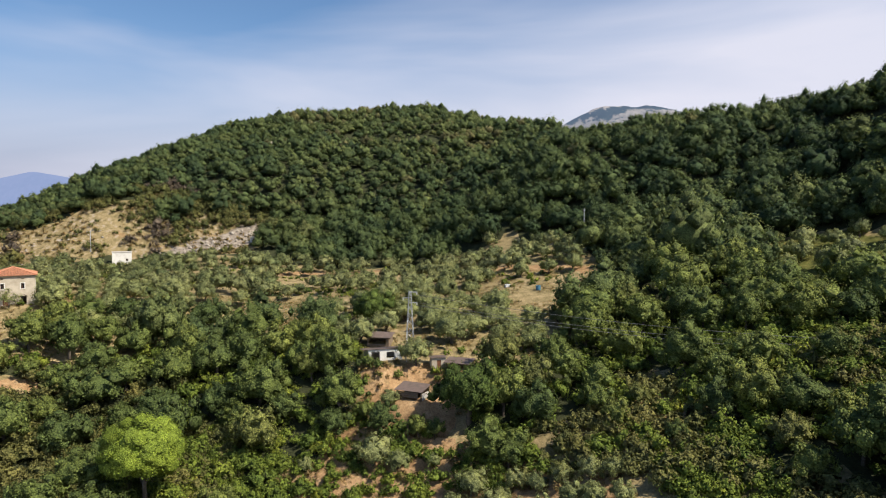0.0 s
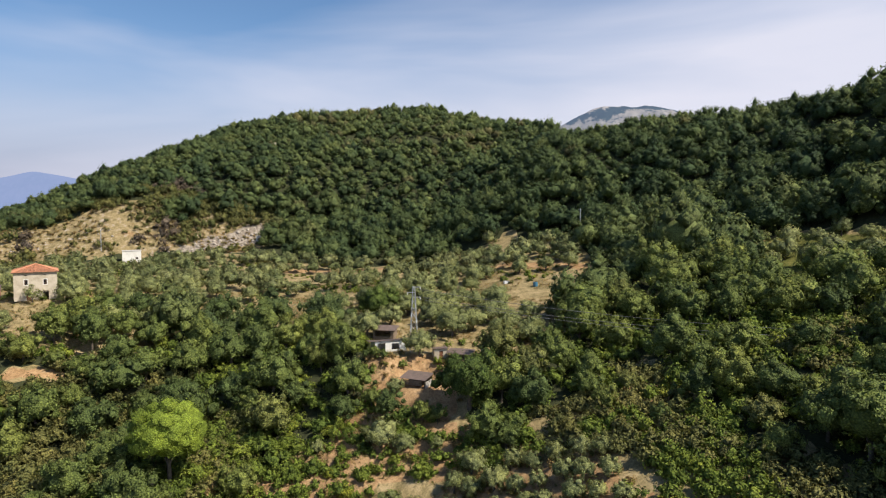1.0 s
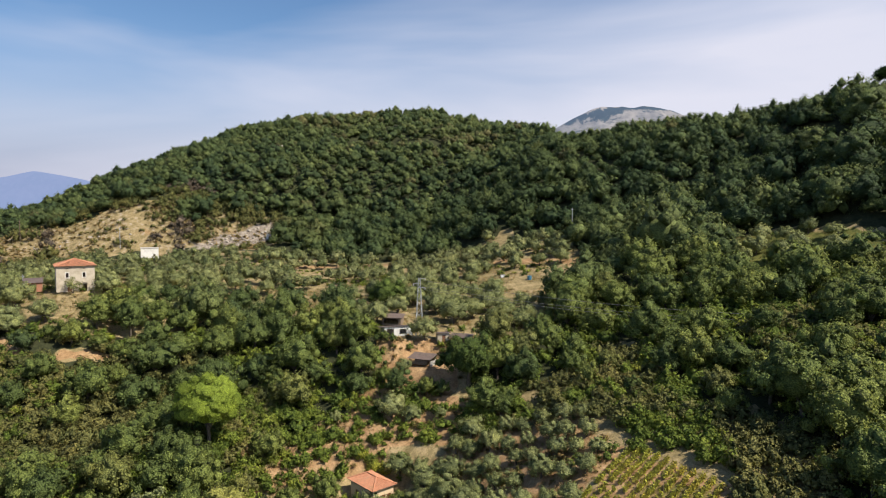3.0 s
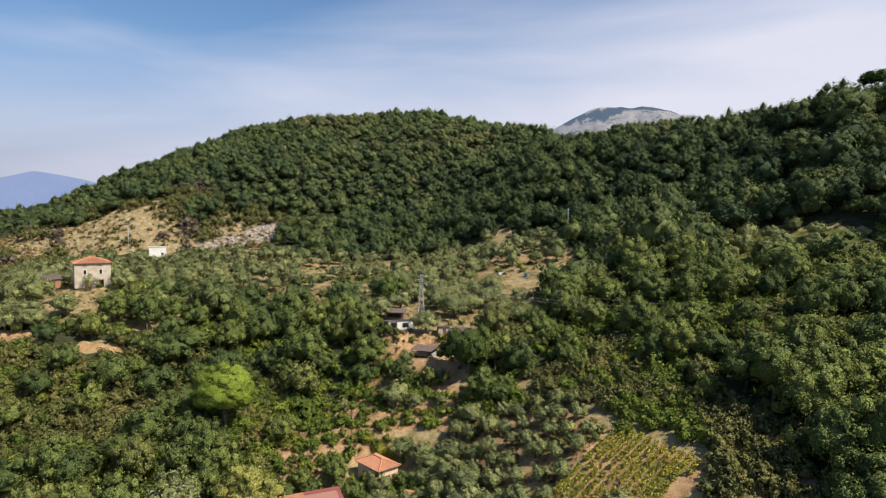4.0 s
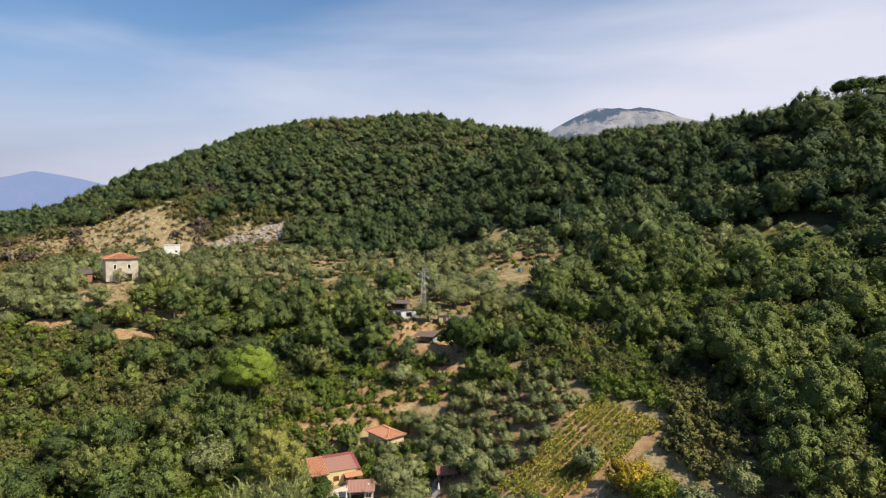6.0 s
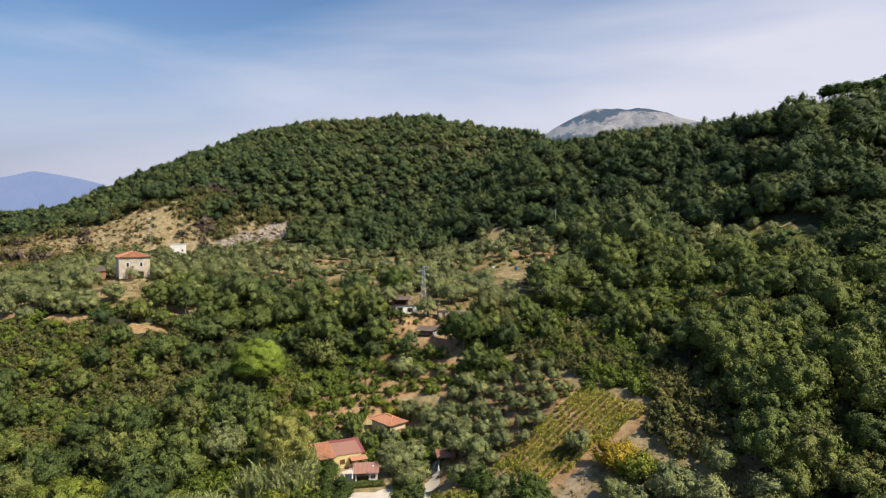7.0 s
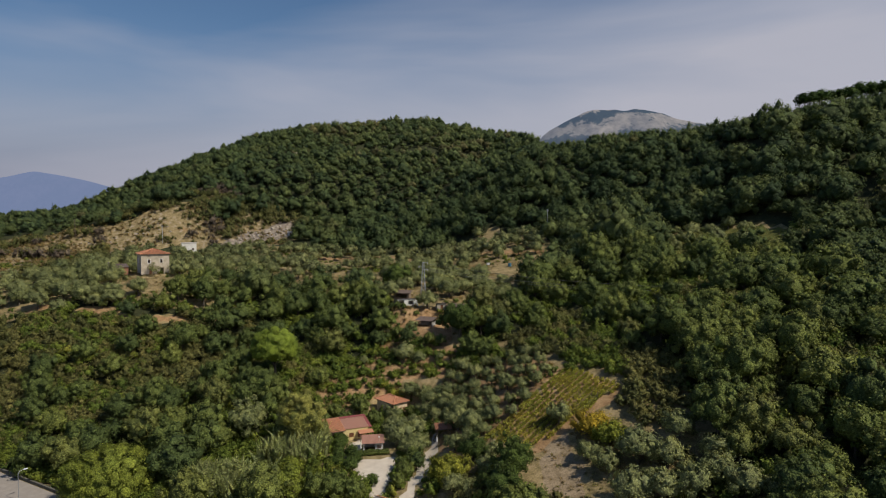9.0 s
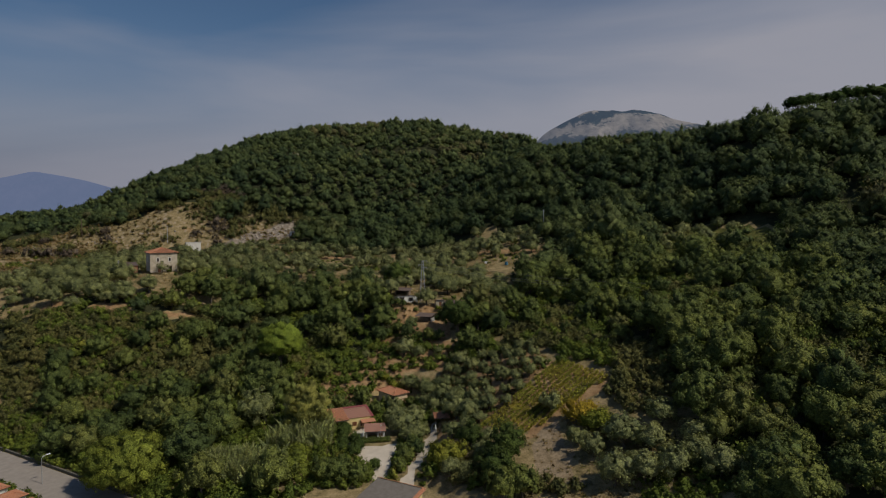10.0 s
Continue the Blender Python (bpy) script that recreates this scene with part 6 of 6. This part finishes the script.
def sheds():
    base = empty("white_shed", pose(-11.0, 110.0, 55.0, 0, 0, 20))
    four_walls(base, 6.0, 3.2, 2.1, 0.2, WHITE, [(0.5, 2.0, 0.0, 1.75, "open"), (3.2, 4.6, 0.5, 1.6, "open")], rise=-0.4)
    sheet_slope(base, -3.9, 3.2, -1.85, 1.9, 2.2, 1.72, RUST, 0.28, "rusty brown corrugated roof")
    tagged(base, "low white-walled shed with a rusty sheet roof", "shed")
    base = empty("brown_shed", pose(-12.3, 117.0, on_land(-12.3, 117, 0.15), 0, 0, -12))
    four_walls(base, 4.2, 2.6, 1.8, 0.15, TIMBER, [(0.4, 3.6, 0.5, 1.6, "open")], rise=0.4)
    sheet_slope(base, -2.5, 2.5, -1.7, 1.6, 1.78, 2.3, RUST, 0.28)
    tagged(base, "dark timber shed with a brown sheet roof", "shed")
    base = empty("stone_shed", pose(-1.4, 107.0, on_land(-1.4, 107, 0.2), 0, 0, 10))
    four_walls(base, 2.4, 2.4, 1.9, 0.2, CREAM, [(0.9, 1.6, 0.0, 1.5, "door")], rise=-0.2)
    sheet_slope(base, -1.5, 1.5, -1.45, 1.5, 1.96, 1.7, RUST, 0.28)
    tagged(base, "small pale shed with a brown door", "shed")
    canopy("animal_pen", "open brown-roofed animal pen beside the pale shed", 2.3, 105.2, -18, 4.2, 2.6, 1.7, 0.3, RUST, boards=True)
    canopy("livestock_shelter", "low timber livestock shelter with a dark sheet roof", -5.2, 98.2, -24, 4.4, 2.8, 1.15, 0.45, RUST, z=on_land(-5.2, 98.2, -0.25), boards=True)
    for k, (x, y) in enumerate([(-3.5, 92.5), (-1.8, 92.2), (-0.2, 92.0), (1.4, 92.0), (-5.2, 92.8), (-7.0, 93.2)]):
        v, t = tube([(0, 0, -0.2), (0.02, 0, 0.6), (0.03, 0.02, 1.15)], [0.07, 0.065, 0.055], 6)
        ob = new("fence_post", solid("fence_post", v, t, TIMBER))
        ob.matrix_basis = pose(x, y, on_land(x, y, 0))
        tagged(ob, "weathered timber fence post on the bare earth", "fence post", "yard fence")
    for x, y, w, d, h, turn in ((-118.5, 230.5, 6.4, 4.4, 4.4, 26), (-75.0, 247.0, 3.0, 2.4, 2.2, 15)):
        base = empty("white_hut", pose(x, y, on_land(x, y, 0.2), 0, 0, turn))
        four_walls(base, w, d, h, 0.25, WHITE, [(w * 0.7, w * 0.82, 1.3, 2.1, "window")] if w > 4 else [(1.0, 1.7, 0, 1.7, "door")])
        child("flat_roof", solid("flat_roof", *box(-w / 2 - 0.15, w / 2 + 0.15, -d / 2 - 0.15, d / 2 + 0.15, h, h + 0.2), CONCRETE), base)
        tagged(base, "small white flat-roofed hut below the dry slope", "hut")
    base = empty("stone_ruin", pose(-93, 333, on_land(-93, 333, 0.6), 0, 0, 10))
    four_walls(base, 4.0, 3.0, 4.2, 0.5, CREAM, [(0.8, 1.4, 2.2, 3.2, "open"), (2.4, 3.0, 2.2, 3.2, "open")], rise=0.6)
    tagged(base, "pale roofless stone ruin among the hill trees", "ruin")


def lower_houses():
    base = empty("lane_house", pose(-9.0, 27.6, 33.2, 0, 0, -29) @ Matrix.Diagonal((0.85, 0.85, 1, 1)))
    w, d, h = 9.6, 7.0, 2.3
    four_walls(base, w, d, h, 0.3, LEMON, (), [(1.5, 2.5, 0.8, 1.7, "window")], [(2, 3, 0.8, 1.7, "shutters")], [(3, 4, 0.8, 1.7, "shutters")], rise=1.0)
    child("flat_roof", solid("flat_roof", [(-5.1, -3.8, 2.25), (5.1, -3.8, 2.25), (5.1, 3.3, 3.28), (-5.1, 3.3, 3.28), (-5.1, -3.8, 2.37), (5.1, -3.8, 2.37), (5.1, 3.3, 3.40), (-5.1, 3.3, 3.40)],
                             [(0, 3, 2, 1), (4, 5, 6, 7), (0, 1, 5, 4), (1, 2, 6, 5), (2, 3, 7, 6), (3, 0, 4, 7)], simple_material("weathered bitumen felt", (0.15, 0.13, 0.11), (0.21, 0.185, 0.16), 0.8, 0.9)), base, label="grey felt roof")
    tiled_slope(base, (5.2, 4.3, 3.0), (-5.2, 4.3, 3.0), (5.2, 3.2, 3.5), (-5.2, 3.2, 3.5), TILE, label="orange tile edging")
    tiled_slope(base, (5.6, -3.8, 2.2), (5.6, 3.4, 3.2), (4.9, -3.8, 2.5), (4.9, 3.4, 3.5), TILE, label="orange tile edging")
    tagged(base, "house with a grey felt roof edged in orange tiles", "house")
    for x, y, w, d, h, turn in ((-77.0, 33.8, 5.0, 4.0, 3.0, -28), (-71.6, 32.0, 3.0, 3.0, 2.5, -28), (-67.4, 29.6, 3.2, 3.0, 2.2, -28)):
        base = empty("roadside_house", pose(x, y, 31.0, 0, 0, turn))
        four_walls(base, w, d, h, 0.3, WHITE, [(0.6, 1.4, 0.8, 1.7, "window")], (), [(0.6, 1.4, 0.8, 1.7, "window")])
        hip_roof(base, w, d, h, 0.8, 0.3, TILE)
        tagged(base, "small white roadside house with an orange tile roof", "house")
    canopy("tiled_canopy", "small open shelter with an orange tile roof", -0.9, 57.6, 8, 2.8, 1.9, 1.7, 0.4, TILE, tiled=True)
    canopy("tiled_canopy", "little tile-roofed lean-to among the garden bushes", -6.4, 66.4, -20, 1.8, 1.6, 1.6, 0.35, TILE, tiled=True)
    for x, y in ((-16.6, 55.3), (-2.1, 55.6)):
        base = empty("closed_parasol", pose(x, y, on_land(x, y, 0)))
        v, t = tube([(0, 0, 0), (0, 0, 0.8), (0, 0, 1.95)], [0.03, 0.03, 0.02], 6)
        child("pole", solid("pole", v, t, STEEL), base)
        v, t = tube([(0, 0, 0.75), (0, 0, 0.95), (0, 0, 1.5), (0, 0, 1.9)], [0.12, 0.17, 0.12, 0.03], 9)
        child("cloth", solid("cloth", v, t, CLOTH), base, label="white folded cloth")
        tagged(base, "closed white canvas parasol beside the shelter", "parasol", "parasols")


def scooter():
    base = empty("scooter", pose(-9.9, 42.0, on_land(-9.9, 42.0, 0), 0, 0, 35))
    for y in (-0.5, 0.5):
        v, t = tube([(-0.06, y, 0.2), (0, y, 0.2), (0.06, y, 0.2)], [0.2, 0.22, 0.2], 12)
        child("wheel", solid("wheel", v, t, RUBBER), base)
    child("body", solid("body", *boxes((-0.16, 0.16, -0.6, 0.05, 0.3, 0.62), (-0.14, 0.14, 0.05, 0.4, 0.22, 0.34), (-0.2, 0.2, 0.38, 0.48, 0.25, 0.9)), CAR_PAINT), base)
    child("seat", solid("seat", *box(-0.14, 0.14, -0.6, 0.0, 0.622, 0.72), RUBBER), base)
    v, t = tube([(-0.3, 0.4, 0.92), (0, 0.46, 0.95), (0.3, 0.4, 0.92)], [0.025] * 3, 6)
    child("handlebar", solid("handlebar", v, t, STEEL), base)
    tagged(base, "white scooter parked on the pale gravel", "scooter")


# ---------------------------------------------------------------- road, poles, wires
def road():
    pts = np.array(ROAD_LINE)
    s = np.linspace(0, len(pts) - 1, 60)
    line = np.stack([np.interp(s, range(len(pts)), pts[:, k]) for k in (0, 1)], 1)
    way = np.gradient(line, axis=0)
    way /= np.linalg.norm(way, axis=1)[:, None]
    side = np.stack([-way[:, 1], way[:, 0]], 1)

    def ribbon(name, a, b, z0, z1, material, label, category):
        v, f = [], []
        for p, n in zip(line, side):
            for off, z in ((a, z0), (a, z1), (b, z1), (b, z0)):
                v.append((*(p + n * off), 31.2 + z))
        for k in range(len(line) - 1):
            for i in range(3):
                f.append((4 * k + i, 4 * k + 4 + i, 4 * k + 5 + i, 4 * k + 1 + i))
        tagged(new(name, solid(name, v, f, material)), label, category, kind="structure")

    asphalt = simple_material("sun-bleached asphalt", (0.27, 0.235, 0.205), (0.34, 0.3, 0.26), 1.5, 0.9, 0, 0.02)
    ribbon("road", 4.0, -4.0, -0.2, 0.05, asphalt, "pale worn asphalt road", "road")
    ribbon("road_wall", 4.55, 4.2, -0.2, 0.55, simple_material("dark mossy stone", (0.08, 0.075, 0.06), (0.16, 0.15, 0.12), 0.6, 0.95), "low dark stone wall along the road", "wall")
    ribbon("road_kerb", -4.02, -4.3, -0.2, 0.17, CONCRETE, "pale concrete kerb", "kerb")
    base = empty("street_lamp", pose(-73.0, 42.2, 31.2, 0, 0, 55))
    v, t = tube([(0, 0, 0), (0, 0, 2.5), (0, 0, 4.6), (0.25, 0, 5.0), (0.9, 0, 5.15)], [0.08, 0.06, 0.045, 0.04, 0.035], 8)
    child("pole", solid("pole", v, t, STEEL), base)
    child("lamp_head", solid("lamp_head", *boxes((0.85, 1.5, -0.12, 0.12, 5.1, 5.2), (0.9, 1.45, -0.09, 0.09, 5.05, 5.1)), CAR_PAINT), base, label="pale lamp head")
    tagged(base, "grey street lamp with a curved arm beside the road", "street lamp")


def lattice_pylon():
    x, y = -6.2, 108.6
    z = on_land(x, y, 0)
    high = 67.2 - z
    base = empty("lattice_pylon", pose(x, y, z, 0, 0, 12))

    def half(t):
        return 0.78 * (1 - t) + 0.17 * t

    corners = [(-1, -1), (1, -1), (1, 1), (-1, 1)]
    for a, b in corners:
        v, t = tube([(a * half(0), b * half(0), -0.3), (a * half(0.5), b * half(0.5), high * 0.5), (a * half(1), b * half(1), high)], [0.055, 0.05, 0.04], 4)
        child("leg", solid("leg", v, t, STEEL), base)
    n = 10
    for k in range(n):
        t0, t1 = k / n, (k + 1) / n
        for (a, b), (c, d) in zip(corners, corners[1:] + corners[:1]):
            p, q = (a * half(t0), b * half(t0), high * t0), (c * half(t1), d * half(t1), high * t1)
            if k % 2:
                p, q = (c * half(t0), d * half(t0), high * t0), (a * half(t1), b * half(t1), high * t1)
            mid = tuple((u + w) / 2 for u, w in zip(p, q))
            v, t = tube([p, mid, q], [0.03] * 3, 4)
            child("brace", solid("brace", v, t, STEEL), base)
    for zc, side in ((high - 0.25, 1.0), (high - 1.2, -1.0), (high - 2.1, 1.0)):
        arm = child("crossarm", solid("crossarm", *boxes((-1.25 if side < 0 else -0.2, 0.2 if side < 0 else 1.25, -0.05, 0.05, zc, zc + 0.1)), STEEL), base)
        v, t = tube([(1.2 * side, 0, zc), (1.2 * side, 0, zc - 0.2), (1.2 * side, 0, zc - 0.42)], [0.05, 0.08, 0.05], 6)
        child("insulator", solid("insulator", v, t, WHITE), arm)
    tagged(base, "grey galvanised lattice power pylon among the olive trees", "pylon")
    for k, (dx, dz) in enumerate(((1.2, -0.65), (-1.2, -1.6), (1.2, -2.5))):
        a = np.array([x + dx, y + 0.2, 67.2 + dz])
        b = np.array([185 + 2 * dx, 52, 80.0 + dz])
        s = np.linspace(0, 1, 30)[:, None]
        pts = a * (1 - s) + b * s - np.array([0, 0, 1]) * 4 * s * (1 - s) * 9.5
        v, t = tube(pts, [0.028] * 30, 4)
        tagged(new("power_cable", solid("power_cable", v, t, WIRE)), "thin dark power cable hanging from the pylon", "cable", "power cables")


def poles():
    for x, y, h, label, mat in ((40.4, 185.4, 8.0, "tall grey pole against the wooded slope", STEEL), (-177, 241, 8.5, "timber utility pole on the dry shoulder", TIMBER), (-133, 236, 8.0, "slim grey pole below the dry slope", STEEL), (-106.3, 136.5, 4.6, "grey post beside the farm annex", STEEL)):
        v, t = tube([(0, 0, -0.3), (0, 0, h * 0.5), (0, 0, h)], [0.17, 0.14, 0.11], 8)
        base = empty("utility_pole", pose(x, y, on_land(x, y, 0)))
        child("shaft", solid("shaft", v, t, mat), base)
        child("top_bar", solid("top_bar", *box(-0.5, 0.5, -0.05, 0.05, h - 0.5, h - 0.38), mat), base)
        tagged(base, label, "pole")


def vineyard():
    """Rows of vines on posts, up the slope."""
    along = np.array([0.80, 0.60])
    across = np.array([0.60, -0.80])
    v, t = tube([(0, 0, -0.2), (0, 0, 0.5), (0, 0, 1.25)], [0.035, 0.033, 0.03], 5)
    post = solid("post", v, t, TIMBER)
    for k in range(11):
        start = np.array([6.1, 48.8]) + across * (0.45 + 1.3 * k)
        s = np.arange(-8, 34, 0.42)
        p = start + along * s[:, None]
        ok = inside(p[:, 0], p[:, 1], VINE_PLOT)
        p = p[ok]
        if len(p) < 4:
            continue
        base = empty("vine_row", pose(p[0][0], p[0][1], on_land(p[0][0], p[0][1], 0)))
        origin = np.array([p[0][0], p[0][1], on_land(p[0][0], p[0][1], 0)])
        z = land(p[:, 0], p[:, 1])
        keep = rng.uniform(size=len(p)) + 0.25 * grain(p[:, 0], p[:, 1], 2.5, 72) > 0.12
        n = 40
        c = np.concatenate([np.c_[p, z]] * n)[np.tile(keep, n)]
        q = c + np.outer(rng.uniform(-0.25, 0.25, len(c)), (*along, 0)) + np.outer(rng.normal(0, 0.17, len(c)), (*across, 0)) + np.outer(rng.uniform(0.05, 0.8, len(c)), (0, 0, 1)) - origin
        o = rng.normal(size=(len(q), 3)) + (0, 0, 0.5)
        o /= np.linalg.norm(o, axis=1)[:, None]
        v, t = leaves(q, o, 0.16, 1.0, 0.8)
        tint = np.clip(0.5 + 0.3 * grain(q[:, 0] + origin[0], q[:, 1] + origin[1], 3, 71) + rng.normal(0, 0.08, len(q)), 0, 1)
        child("vine_leaves", tri_mesh("vine_leaves", v, t, VINE, np.repeat(tint, 4), np.repeat(o * 0.3 + (0, 0, 0.9), 4, 0)), base, label="yellowing green vine leaves")
        for i in range(0, len(p), 9):
            child("post", post, base, pose(*(np.array([p[i][0], p[i][1], z[i]]) - origin)))
        tagged(base, "row of yellowing vines on timber posts", "vine row", "vineyard rows")


def terrace_clutter():
    x, y = 21.4, 146.0
    base = empty("water_drum", pose(x, y, on_land(x, y, 0.03)))
    v, t = tube([(0, 0, 0), (0, 0, 0.05), (0, 0, 0.6), (0, 0, 1.05), (0, 0, 1.1)], [0.5, 0.55, 0.56, 0.55, 0.5], 16)
    blue = simple_material("blue plastic", (0.05, 0.16, 0.25), (0.07, 0.2, 0.3), 0.4, 0.5)
    child("drum", solid("drum", v, t, blue), base)
    v, t = tube([(0, 0, 1.1), (0, 0, 1.14), (0, 0, 1.18)], [0.2, 0.2, 0.16], 12)
    child("cap", solid("cap", v, t, RUBBER), base, label="black screw cap")
    tagged(base, "blue plastic water drum on the dry terrace", "water drum")
    x, y = 14.8, 151.0
    base = empty("white_crate", pose(x, y, on_land(x, y, 0.03), 0, 0, 15))
    child("body", solid("body", *box(-0.6, 0.6, -0.4, 0.4, 0, 0.6), CAR_PAINT), base)
    child("lid", solid("lid", *boxes((-0.64, 0.64, -0.44, 0.44, 0.602, 0.68), (-0.2, 0.2, -0.05, 0.05, 0.68, 0.73)), CAR_PAINT), base)
    tagged(base, "white storage crate beneath an olive tree", "crate")


def boulders():
    protos = []
    for _ in range(4):
        v, t = blob(1)
        protos.append((v * rng.uniform(0.6, 1.15, (len(v), 1)) * (1.0, 0.8, 0.65), t))
    keep = lambda a, b: inside(a, b, WHITE_ROCK) | (inside(a, b, DRY_SLOPE) & (grain(a, b, 8, 61) > 0.5))
    x, y = scatter(-222, -66, 146, 282, 2.2, keep, 0.5)
    rockmat = simple_material("pale limestone", (0.22, 0.185, 0.145), (0.44, 0.39, 0.33), 1.2, 0.95, 0, 0.05)
    joined_plants("slope_boulders", "pale limestone boulders on the dry slope", "rocks", protos, x, y, rng.uniform(0.3, 1.3, len(x)) * np.where(inside(x, y, WHITE_ROCK), 1.0, 0.6), rockmat, sink=0.05)


farmhouse()
small_house()
main_house()
garden_shed()
sheds()
lower_houses()
scooter()
road()
lattice_pylon()
poles()
vineyard()
boulders()
terrace_clutter()

# The plan is drawn in units of 1.2 m.
UNIT = 1.2
for ob in list(scene.objects):
    if ob.parent is None and ob not in (cam, sun):
        ob.matrix_basis = Matrix.Scale(UNIT, 4) @ ob.matrix_basis
